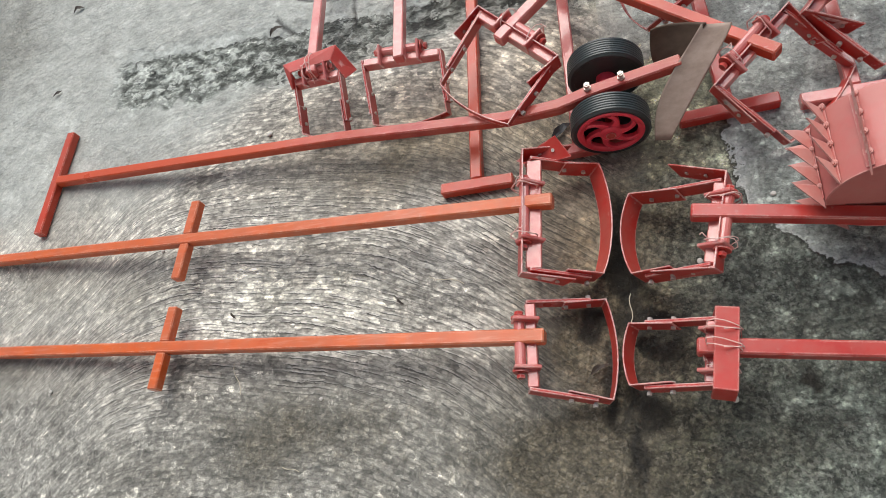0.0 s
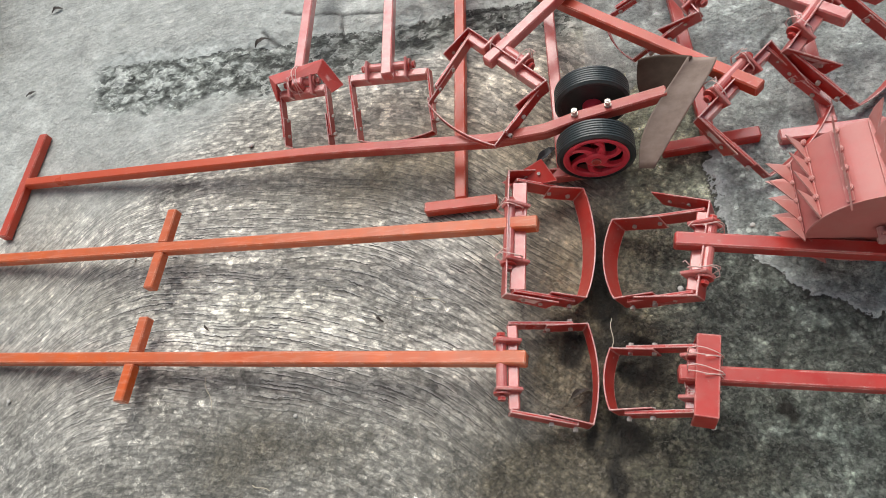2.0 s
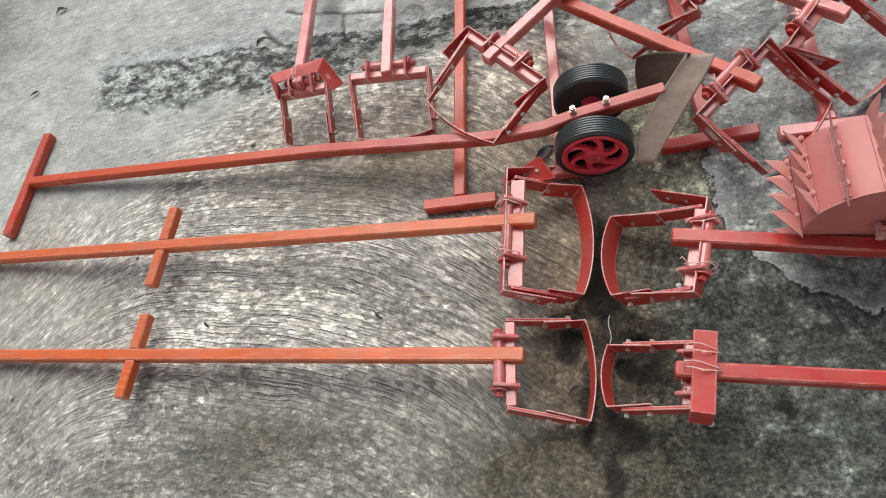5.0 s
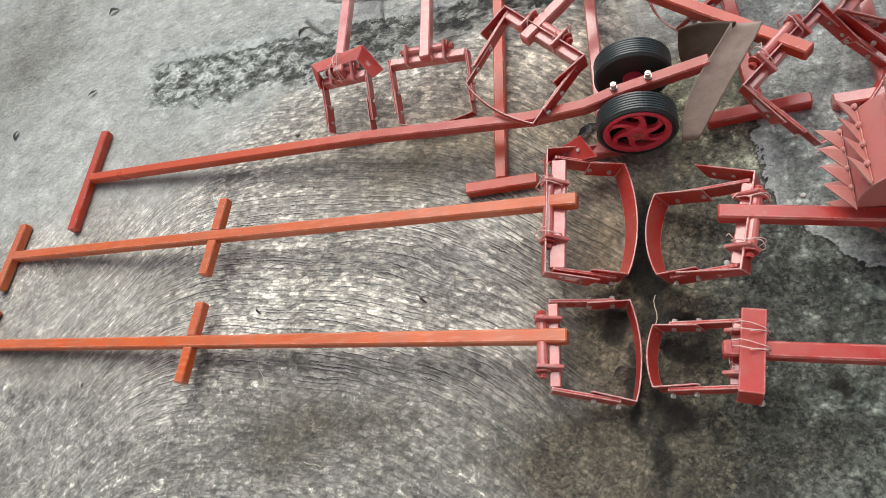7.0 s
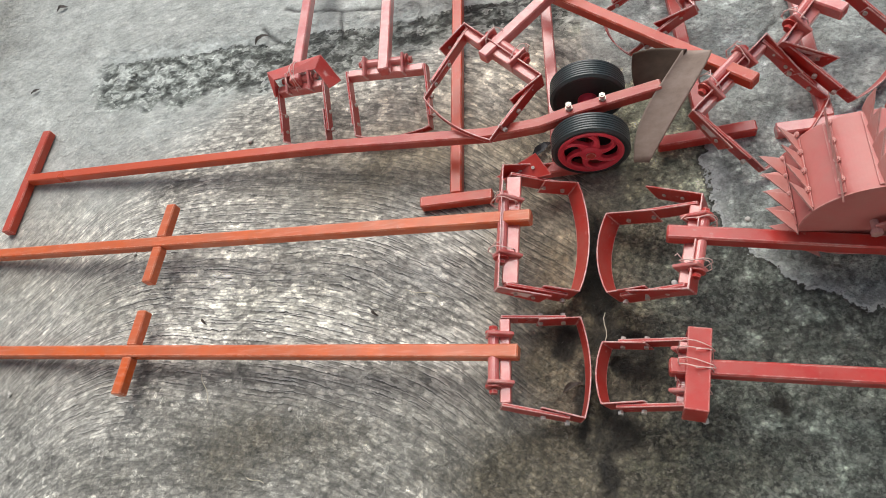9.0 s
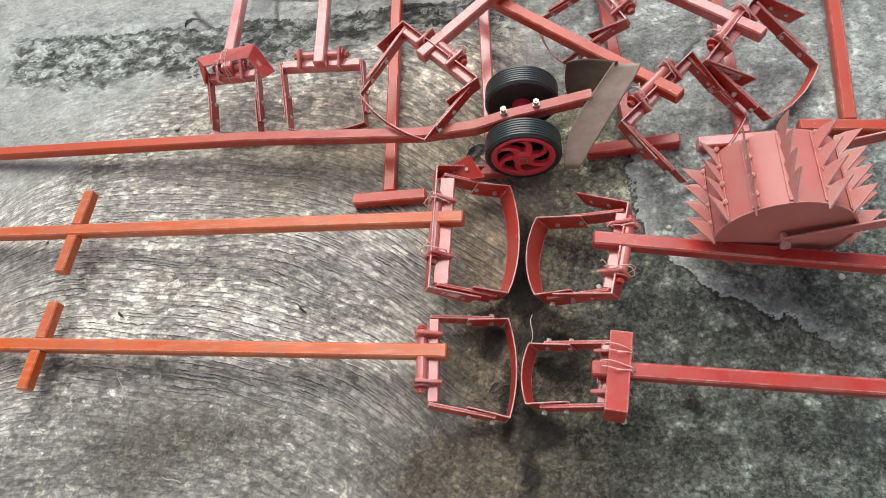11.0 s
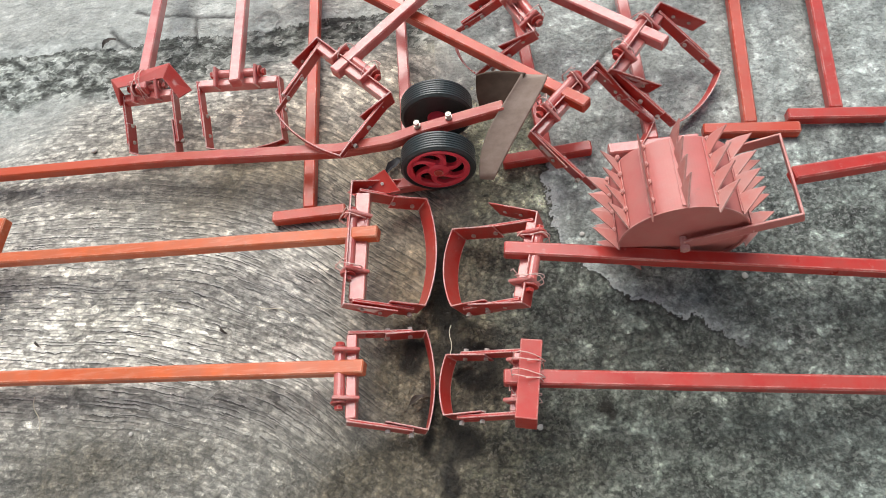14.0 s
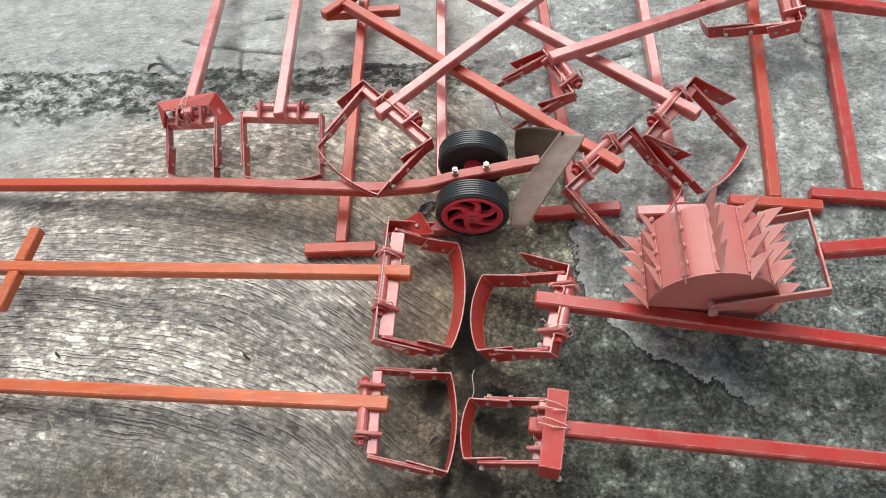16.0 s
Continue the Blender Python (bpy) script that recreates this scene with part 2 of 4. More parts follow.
def stirrup_hoe(label, end, far, head, wide=0.0265, paint=RED, grips=(), tee=0.105, guard=None, lug=0.048, ties=0, seed=0, bulge=0.022, arm_h=0.029, blade_h=0.038, rod_back=0.024, bar_w=0.020, fin=None, over=None, fins=(0.105, 0.02, 0.008, 0.018, 0.011), group="red hoes on the floor"):
    """end, far: the handle's axis at the head and at its grip. head: the yoke's far and near corner and the blade's far and near corner."""
    end, far = V(end), V(far)
    hoe = thing("stirrup_hoe", (end.x, end.y, 0), label, "hoe", group)
    d = (far - end).normalized()
    side = d.cross(UP).normalized()
    top = side.cross(d).normalized()
    part("handle_tube", beam(end, far, wide, top), paint, hoe)
    for s, half in grips:
        c = end + d * s
        for k in (-1, 1):
            part("side_grip", beam(c + side * k * wide / 2, c + side * k * half, wide * 0.96, top), paint, hoe)
    if tee:
        part("tee_grip", beam(far + d * wide / 2 - side * tee, far + d * wide / 2 + side * tee, wide, top), paint, hoe)
    if head is None:
        return hoe
    bf, bn, af, an = (V(p) for p in head)
    mid, tip = (bf + bn) / 2, (af + an) / 2
    y = (bf - bn).normalized()
    x = (tip - mid)
    x = (x - y * x.dot(y)).normalized()
    n = x.cross(y).normalized()
    if n.z < 0:
        n = -n
    # the yoke: a square bar with a flat arm at either end
    yf, yn = bf.lerp(af, 0.78), bn.lerp(an, 0.78)
    bar_up = (n * 0.3 + top * 0.7).normalized()
    yoke = part("yoke", ribbon([bf, bn], bar_up, arm_h * 0.9, bar_w, None, 0.002), GLOSS, hoe)
    for a, b, s in ((bf, yf, 1), (bn, yn, -1)):
        a = a - x * (bar_w / 2)
        part("arm", ribbon([a + y * s * 0.003, b], n, arm_h, 0.0065), CHIPPED, yoke)
    # the blade: a thin strip, bowed outwards, its sides lapped on the arms
    k = 0.0046
    sf, sn = bf.lerp(af, 0.42) - y * k, bn.lerp(an, 0.42) + y * k
    cf, cn = af - y * k, an + y * k
    lift = n * max(0.0, (blade_h - 0.034) / 2) - x * max(0.0, blade_h - 0.028) * 0.6
    bow = [cf.lerp(cn, i / 12) + lift + x * bulge * (1 - (2 * i / 12 - 1) ** 2) for i in range(13)]
    blade = part("blade", ribbon([sf, *bow, sn], n, blade_h, 0.0028), CHIPPED, hoe, "thin bowed cutting blade, red with worn edge")
    for a, b, s in ((bf, af, 1), (bn, an, -1)):
        for f in (0.46, 0.76):
            part("bolt", bolt(a.lerp(b, f) + y * s * 0.001, y * s, 0.0050, 0.022), ZINC, blade, "bright zinc bolt")
    # two lugs with the pivot between them
    back = mid - x * rod_back + n * 0.008
    for s in (-1, 1):
        a = mid + y * s * lug
        part("lug", ribbon([a + x * 0.012 + n * 0.012, a - x * (rod_back + 0.014) + n * 0.013], n, 0.034, 0.0065, None, 0.0015), GLOSS, yoke)
        part("washer", rod(back + y * s * (lug + 0.004), back + y * s * (lug + 0.0075), 0.0155, 16), RED, yoke)
    part("pivot_tube", rod(back - y * (lug - 0.003), back + y * (lug - 0.003), 0.0105, 14), GLOSS, yoke)
    part("pivot_bolt", bolt(back, y, 0.0088, 2 * lug + 0.036), RED, yoke)
    if guard == "u":
        g, ff, fn, gb, o = fins
        p = [bf + y * o + x * g, bf + y * o - x * gb, bn - y * o - x * gb, bn - y * o + x * g]
        p = [q + n * 0.004 for q in p]
        p[0], p[3] = p[0] + y * ff, p[3] - y * fn
        sheet_plate = part("guard_plate", ribbon(p, n * 0.35 + UP * 0.65, 0.040, 0.003, None, 0.0008, 0.008), CHIPPED, hoe, "spare U-shaped blade plate wired to the head")
        for tip, root in ((p[0], p[1]), (p[3], p[2])):
            for f in (0.28, 0.62):
                part("rivet", bolt(tip.lerp(root, f), (tip - root).cross(n), 0.0042, 0.009), ZINC, sheet_plate)
    elif guard:
        pts, gn, gh = guard
        part("guard_plate", ribbon(pts, gn, gh, 0.004, None, 0.0012), DULL, hoe, "spare U-shaped blade plate wired to the head")
    if fin:
        sheet_fin = part("guard_fin", plate(fin, 0.003), RED, hoe)
        fa, fb, fc, fd = (V(q) for q in fin)
        for u in (0.35, 0.75):
            part("bolt", bolt(fa.lerp(fb, u).lerp(fd.lerp(fc, u), 0.5), (fb - fa).cross(fd - fa), 0.004, 0.010), ZINC, sheet_fin)
    if over:
        for k, (c, a, w1, w2) in enumerate(over):
            part("twine", tie(c, a, UP, w1, w2, 2.3, 0.014, seed + 50 + k), TWINE, hoe, "pale pink tying twine")
    for i in range(ties):
        s = (-1, 1)[i % 2]
        c = back + y * s * (lug - 0.008 - 0.02 * (i // 2)) + n * 0.004
        part("twine", tie(c, y, n, 0.022, 0.024, 1.9, 0.012, seed + i), TWINE, hoe, "pale pink tying twine")
    return hoe


stirrup_hoe("red stirrup hoe with cross grip, spare plate wired on its head", (-0.104, 0.737, 0.118), (-1.765, 0.838, 0.016),
            ((-0.142, 0.840, 0.098), (-0.149, 0.601, 0.098), (-0.022, 0.852, 0.018), (-0.030, 0.600, 0.018)),
            grips=((0.905, 0.105),), paint=ORANGE, bar_w=0.03, fin=((-0.182, 0.862, 0.085), (-0.095, 0.890, 0.115), (-0.066, 0.850, 0.090), (-0.150, 0.842, 0.085)), guard="u", fins=(0.075, 0.035, 0.0, 0.030, 0.012), ties=2, seed=1, lug=0.062, arm_h=0.036, blade_h=0.050)
stirrup_hoe("orange-red stirrup hoe with cross grip and square head", (-0.136, 0.478, 0.077), (-1.765, 0.566, 0.016),
            ((-0.165, 0.547, 0.062), (-0.162, 0.386, 0.062), (-0.026, 0.561, 0.016), (-0.026, 0.362, 0.016)),
            grips=((0.888, 0.098),), paint=ORANGE, ties=0, seed=5, lug=0.046, bulge=0.014)
stirrup_hoe("dark red stirrup hoe whose handle runs beneath the spiked drum", (0.139, 0.667, 0.136), (1.72, 0.478, 0.016),
            ((0.197, 0.726, 0.112), (0.160, 0.572, 0.112), (0.042, 0.773, 0.018), (0.030, 0.594, 0.018)),
            guard="u", fins=(0.105, 0.048, -0.004, 0.018, 0.011), ties=2, seed=9, lug=0.05, arm_h=0.033, blade_h=0.048)
stirrup_hoe("red stirrup hoe with a folded plate tied over its head", (0.120, 0.430, 0.113), (1.72, 0.313, 0.016),
            ((0.152, 0.479, 0.085), (0.136, 0.374, 0.085), (0.016, 0.509, 0.018), (0.006, 0.386, 0.018)),
            guard=([(0.172, 0.490, 0.075), (0.174, 0.487, 0.134), (0.153, 0.354, 0.134), (0.151, 0.351, 0.075)], (1, -0.16, 0), 0.038),
            over=(((0.164, 0.455, 0.118), (0.16, 1, 0), 0.026, 0.028), ((0.160, 0.425, 0.118), (0.16, 1, 0), 0.026, 0.028)), ties=1, seed=14, lug=0.036, bulge=0.012)
stirrup_hoe("red stirrup hoe with a folded plate tied over its small head", (-0.690, 1.189, 0.112), (-0.80, 2.70, 0.016),
            ((-0.626, 1.194, 0.085), (-0.745, 1.192, 0.085), (-0.616, 1.060, 0.018), (-0.746, 1.075, 0.018)), paint=GLOSS,
            guard=([(-0.750, 1.184, 0.084), (-0.758, 1.214, 0.124), (-0.632, 1.236, 0.124), (-0.598, 1.195, 0.080)], (-0.1, 0.9, 0.35), 0.042),
            over=(((-0.692, 1.215, 0.112), (1, 0.16, 0), 0.030, 0.034),), ties=1, seed=19, lug=0.03, bulge=0.010)
stirrup_hoe("red stirrup hoe with an open square head", (-0.455, 1.178, 0.112), (-0.575, 2.72, 0.016),
            ((-0.364, 1.200, 0.080), (-0.561, 1.213, 0.080), (-0.352, 1.062, 0.018), (-0.549, 1.062, 0.018)), paint=GLOSS,
            ties=0, seed=23, lug=0.05, bulge=0.014)
stirrup_hoe("red stirrup hoe lying askew with twine on its pivot", (-0.206, 1.145, 0.142), (0.95, 2.30, 0.17),
            ((-0.088, 1.061, 0.134), (-0.247, 1.233, 0.134), (-0.186, 0.926, 0.121), (-0.347, 1.075, 0.118)), paint=GLOSS,
            fins=(0.075, -0.008, -0.004, 0.010, 0.010), guard="u", ties=2, seed=27, lug=0.05, bulge=0.016, blade_h=0.015)
crossing = stirrup_hoe("red stirrup hoe crossing other handles, its head over a grip", (0.333, 0.980, 0.136), (-0.345, 1.610, 0.092),
            ((0.360, 1.079, 0.118), (0.222, 0.933, 0.118), (0.481, 1.003, 0.028), (0.334, 0.843, 0.028)), paint=MID,
            guard="u", fins=(0.090, 0.0, 0.0, 0.012, 0.009), ties=2, seed=33, lug=0.05, bulge=0.016, tee=0.07, blade_h=0.024)
stirrup_hoe("red stirrup hoe with bolted arms and finned plate", (0.515, 1.123, 0.134), (-0.62, 2.16, 0.10),
            ((0.518, 1.214, 0.118), (0.405, 1.068, 0.118), (0.646, 1.122, 0.028), (0.521, 0.985, 0.028)), paint=GLOSS,
            guard="u", fins=(0.090, 0.050, -0.050, 0.018, 0.011), ties=2, seed=38, lug=0.05, bulge=0.016, blade_h=0.026)
stirrup_hoe("red stirrup hoe resting on top of other handles", (0.193, 1.272, 0.176), (1.60, 1.93, 0.10),
            ((0.189, 1.303, 0.145), (0.240, 1.188, 0.145), (0.058, 1.287, 0.080), (0.112, 1.143, 0.080)), paint=GLOSS,
            fins=(0.075, 0.030, -0.030, 0.004, 0.012), guard="u", ties=1, seed=43, lug=0.045, bulge=0.014, blade_h=0.016)
stirrup_hoe("red stirrup hoe at the pile's edge with bent plate", (0.80, 1.50, 0.135), (2.2, 1.25, 0.03),
            ((0.790, 1.570, 0.118), (0.783, 1.419, 0.118), (0.610, 1.600, 0.060), (0.606, 1.466, 0.060)),
            guard="u", fins=(0.055, 0.010, 0.0, 0.02, 0.012), ties=0, seed=47, lug=0.05, bulge=0.014)

part("wire_end", wire([(0.268, 0.980, 0.112), (0.244, 0.963, 0.108), (0.217, 0.944, 0.100)], 0.0017, 6), BLACK, crossing, "thin black wire end")

# hoe handles whose grips lie towards the camera and whose heads lie far off
for at, away, tee, grips, paint in (((-0.287, 0.862, 0.0125), (-0.325, 2.42, 0.085), 0.083, ((0.768, 0.105),), MID),
                                    ((0.247, 0.956, 0.0125), (0.136, 2.42, 0.085), 0.098, (), RED),
                                    ((-0.058, 0.915, 0.0125), (-0.115, 2.45, 0.085), 0.09, (), GLOSS),
                                    ((0.475, 0.950, 0.0125), (0.455, 2.45, 0.085), 0.096, (), GLOSS),
                                    ((0.682, 0.965, 0.0125), (0.842, 2.45, 0.085), 0.098, (), MID),
                                    ((0.860, 0.980, 0.0125), (1.03, 2.45, 0.085), 0.098, (), RED)):
    at, away = V(at), V(away)
    d = (away - at).normalized()
    stirrup_hoe("red square-tube hoe handle with tee grip lying on concrete", away, at + d * 0.0125, None, paint=paint, tee=tee, grips=[((away - at).length - s, h) for s, h in grips])

# ---- the wheeled furrower ----


def lathe(profile, center, axis, segs=56, close=True):
    """A ring turned about axis from (radius, along) pairs."""
    bm = bmesh.new()
    m = Matrix.Translation(center) @ V(axis).to_track_quat("Z", "Y").to_matrix().to_4x4()
    rings = []
    for k in range(segs):
        w = k / segs * math.tau
        rings.append([bm.verts.new(m @ V((r * math.cos(w), r * math.sin(w), s))) for r, s in profile])
    count = len(profile)
    for k in range(segs):
        a, b = rings[k], rings[(k + 1) % segs]
        for i in range(count if close else count - 1):
            j = (i + 1) % count
            bm.faces.new((a[i], a[j], b[j], b[i]))
    return bm


def wheel(name, center, axis, owner, R=0.080, half=0.0235):
    """A solid ribbed tyre on a red rim with six curved spokes; axis points to the outer face."""
    w = new(name)
    w.empty_display_size = 0.03
    w.location = V(center) - owner.location
    w.parent = owner
    tread = []
    ribs = 7
    for i in range(ribs):
        s0 = -half + 0.003 + (2 * half - 0.006) * i / ribs
        s1 = s0 + (2 * half - 0.006) / ribs
        tread += [(R - 0.0022, s0 + 0.0002), (R, s0 + 0.0012), (R, s1 - 0.0012), (R - 0.0022, s1 - 0.0002)]
    rim_r = R * 0.83
    prof = [(rim_r, -half + 0.002), (R - 0.006, -half), (R - 0.003, -half + 0.002), *tread, (R - 0.003, half - 0.002), (R - 0.006, half), (rim_r, half - 0.002)]
    part("tyre", lathe(prof, center, axis), RUBBER, w, "black ribbed rubber tyre", False)
    m = Matrix.Translation(center) @ V(axis).to_track_quat("Z", "Y").to_matrix().to_4x4()
    r0, r1 = R * 0.28, R * 0.68
    part("rim", lathe([(r1, half - 0.012), (rim_r + 0.001, half - 0.012), (rim_r + 0.001, half - 0.001), (rim_r - 0.003, half + 0.001), (r1 + 0.003, half - 0.001), (r1, half - 0.004)], center, axis), RIM_RED, w, "red plastic rim with curved spokes", False)
    part("rim_back", lathe([(0.008, -half + 0.004), (rim_r, -half + 0.003), (rim_r, -half + 0.007), (0.008, -half + 0.008)], center, axis), RUBBER, w)
    part("hub", lathe([(0.0, half + 0.0045), (r0 * 0.75, half + 0.004), (r0, half + 0.001), (r0, half - 0.012), (0.0, half - 0.012)], center, axis, 32, False), RIM_RED, w)
    part("inner_boss", lathe([(0.0, -half - 0.022), (0.019, -half - 0.022), (0.021, -half - 0.020), (0.021, -half + 0.006), (0.0, -half + 0.006)], center, axis, 28, False), RIM_RED, w)
    for k in range(6):
        bm = bmesh.new()
        cols = []
        for i in range(7):
            f = i / 6
            r = r0 * 0.9 + (r1 + 0.002 - r0 * 0.9) * f
            ang = k / 6 * math.tau + 0.55 * f * f
            wid = (0.0058 + 0.0050 * abs(2 * f - 1) ** 2) / r
            cols.append([bm.verts.new(m @ V((r * math.cos(ang + s * wid), r * math.sin(ang + s * wid), z))) for s, z in ((-1, half - 0.011), (1, half - 0.011), (1, half - 0.002), (0, half + 0.0005), (-1, half - 0.002))])
        for a, b in zip(cols, cols[1:]):
            for i in range(5):
                bm.faces.new((a[i], a[(i + 1) % 5], b[(i + 1) % 5], b[i]))
        part("spoke", bm, RIM_RED, w)
    return w


heading = V((0.986, 0.165, 0)).normalized()
axle_c = V((0.014, 0.990, 0.080))
acrossw = V((0.0, 1.0, 0.0))
furrower = thing("wheeled_furrower", (0.012, 0.990, 0), "red two-wheeled push furrower with steel wing share, standing on concrete", "hand plough")
bar = [(-1.555, 1.072, 0.020), (-0.62, 1.018, 0.062), (-0.20, 0.962, 0.100), (-0.085, 0.962, 0.111), (-0.02, 0.978, 0.116), (0.163, 1.010, 0.124)]
part("handle_tube", ribbon(bar, UP, 0.026, 0.026, None, 0.0028), TWO_TONE, furrower)
part("tee_grip", beam((-1.572, 0.902, 0.0135), (-1.566, 1.246, 0.0135), 0.026), MID, furrower)
part("axle", rod(axle_c - acrossw * 0.10, axle_c + acrossw * 0.10, 0.010, 16), RED, furrower)
part("axle_sleeve", rod(axle_c - acrossw * 0.044, axle_c + acrossw * 0.044, 0.016, 16, None, 0.002), RED, furrower)
part("axle_bracket", beam(axle_c + V((0, 0, 0.004)), axle_c + V((0, 0, 0.028)), 0.03, heading), RED, furrower)
wheel("wheel", axle_c - acrossw * 0.069, -acrossw, furrower)
wheel("wheel", axle_c + acrossw * 0.069, acrossw, furrower)
for p in ((-0.022, 0.981, 0.130), (0.046, 0.992, 0.132)):
    bm = rod(V(p) - V((0, 0, 0.012)), V(p) + V((0, 0, 0.016)), 0.0032, 8)
    rod(V(p) - V((0, 0, 0.003)), V(p) + V((0, 0, 0.004)), 0.008, 6, bm)
    rod(V(p) + V((0, 0, 0.008)), V(p) + V((0, 0, 0.014)), 0.0065, 6, bm)
    part("bolt", bm, ZINC, furrower, "bright zinc bolt and nut")


def bezier(p, f):
    a, b, c, d = (V(q) for q in p)
    return a * (1 - f) ** 3 + b * 3 * f * (1 - f) ** 2 + c * 3 * f * f * (1 - f) + d * f**3


def mouldboard(left, right, hollow, thick):
    """A hollow sheet between two curved edges, narrowing to its tip."""
    bm, N, M = bmesh.new(), 16, 20
    sheets = []
    for s in (-0.5, 0.5):
        g = []
        for j in range(M + 1):
            v = j / M
            a, b = bezier(left, v), bezier(right, v)
            down = (b - a).cross(bezier(left, min(1, v + 0.05)) - bezier(left, max(0, v - 0.05))).normalized()
            down = -down if down.z > 0 else down
            g.append([bm.verts.new(a.lerp(b, i / N) + down * (hollow * (1 - v) ** 0.7 * math.sin(math.pi * (i / N) ** 0.8) + s * thick)) for i in range(N + 1)])
        sheets.append(g)
    for g in sheets:
        for j in range(M):
            for i in range(N):
                bm.faces.new((g[j][i], g[j][i + 1], g[j + 1][i + 1], g[j + 1][i]))
    rim = [(0, i) for i in range(N)] + [(j, N) for j in range(M)] + [(M, i) for i in range(N, 0, -1)] + [(j, 0) for j in range(M, 0, -1)]
    for p, q in zip(rim, rim[1:] + rim[:1]):
        bm.faces.new((sheets[0][p[0]][p[1]], sheets[0][q[0]][q[1]], sheets[1][q[0]][q[1]], sheets[1][p[0]][p[1]]))
    return bm


near_wing = mouldboard(((0.205, 1.050, 0.176), (0.150, 0.990, 0.128), (0.098, 0.960, 0.095), (0.098, 0.890, 0.042)),
                       ((0.258, 1.036, 0.180), (0.250, 1.012, 0.170), (0.190, 0.955, 0.120), (0.128, 0.884, 0.044)), 0.006, 0.004)
part("wing", near_wing, STEEL, furrower, "bare brownish steel wing share", True)
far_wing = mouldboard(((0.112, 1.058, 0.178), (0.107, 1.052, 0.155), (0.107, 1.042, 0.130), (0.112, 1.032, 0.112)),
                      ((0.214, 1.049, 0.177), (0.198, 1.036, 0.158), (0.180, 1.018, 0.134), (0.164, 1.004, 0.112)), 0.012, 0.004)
# the far wing's shaded look comes from this darker steel
part("wing", far_wing, SHADED_STEEL, furrower, "bare brownish steel wing share", True)

# ---- the spiked drum weeder ----
drum_c, drum_ax = V((0.457, 0.715, 0.158)), V((0.02, 1.0, 0.0)).normalized()
DR, DL = 0.112, 0.142
weeder = thing("rotary_weeder", (drum_c.x, drum_c.y, 0), "matt red rotary weeder drum set with rows of steel spikes", "weeder")
drum = part("drum", lathe([(0.0, -DL / 2 + 0.006), (DR - 0.003, -DL / 2 + 0.006), (DR - 0.003, -DL / 2), (DR, -DL / 2), (DR, DL / 2), (DR - 0.003, DL / 2), (DR - 0.003, DL / 2 - 0.006), (0.0, DL / 2 - 0.006)], drum_c, drum_ax, 144, False), DRUM_RED, weeder)
dx = V((1, 0, 0)) - drum_ax * drum_ax.x
dx.normalize()
dz = UP
ROWS_N = 13
for k in range(ROWS_N):
    w = (k + 0.5) / ROWS_N * math.tau
    out, tang = dx * math.cos(w) + dz * math.sin(w), dx * -math.sin(w) + dz * math.cos(w)
    base = drum_c + out * DR
    row = part("spike_bar", ribbon([base - drum_ax * DL * 0.47 + out * 0.002, base + drum_ax * DL * 0.47 + out * 0.002], out, 0.0015, 0.012, None, 0.0003), DRUM_RED, drum)
    for j in range(4):
        p = base + drum_ax * ((j - 1.62) * 0.036 + (0.006 if k % 2 else -0.004))
        bm = bmesh.new()
        along = drum_ax + tang * (0.10 if k % 2 else -0.10)
        flat = out.cross(along).normalized()
        prof = [p - along * 0.019 + out * 0.001, p + along * 0.019 + out * 0.001, p + along * 0.022 + out * 0.020 - tang * 0.005, p + along * 0.021 + out * 0.043 - tang * 0.013]
        vs = [[bm.verts.new(q + flat * s2 * 0.0014) for q in prof] for s2 in (-1, 1)]
        bm.faces.new(vs[0][::-1])
        bm.faces.new(vs[1])
        for i in range(4):
            bm.faces.new((vs[0][i], vs[0][(i + 1) % 4], vs[1][(i + 1) % 4], vs[1][i]))
        part("spike", bm, SPIKE, row)
        q = p + drum_ax * 0.019 - tang * 0.004
        part("rivet", rod(q + out * 0.001, q + out * 0.0075, 0.0055, 8, None, 0.0018), RIVET, row)
for s in (-1, 1):
    part("axle_pin", rod(drum_c + drum_ax * s * DL * 0.47, drum_c + drum_ax * s * (DL / 2 + 0.022), 0.006, 10), RIVET, weeder)
    part("nut", rod(drum_c + drum_ax * s * (DL / 2 + 0.014), drum_c + drum_ax * s * (DL / 2 + 0.022), 0.009, 6), RIVET, weeder)
arm_end = V((0.640, 0.718, 0.215))
fa, fb = drum_c + drum_ax * (DL / 2 + 0.010), drum_c - drum_ax * (DL / 2 + 0.010)
ea, eb = arm_end + drum_ax * (DL / 2 + 0.010), arm_end - drum_ax * (DL / 2 + 0.010)
part("fork", ribbon([fa, ea, eb, fb], (arm_end - drum_c).cross(drum_ax), 0.026, 0.004), DRUM_RED, weeder)
part("handle_tube", beam(arm_end, (1.95, 0.93, 0.03), 0.026), RED, weeder)

# ---- floor, and the assumed shed around it ----


def lattice(px, py, scale, seed):
    """Smooth value noise, -1 to 1, over arrays of places."""
    rnd = np.random.RandomState(seed)
    table = rnd.uniform(-1, 1, (256, 256))
    u, v = px * scale, py * scale
    i, j = np.floor(u).astype(int), np.floor(v).astype(int)
    fu, fv = u - i, v - j
    fu, fv = fu * fu * (3 - 2 * fu), fv * fv * (3 - 2 * fv)
    at = lambda a, b: table[a % 256, b % 256]
    return (at(i, j) * (1 - fu) + at(i + 1, j) * fu) * (1 - fv) + (at(i, j + 1) * (1 - fu) + at(i + 1, j + 1) * fu) * fv


def fbm(px, py, scale, seed, octaves=4):
    return sum(lattice(px, py, scale * 2.03**k, seed + k) * 0.5**k for k in range(octaves)) / 1.6


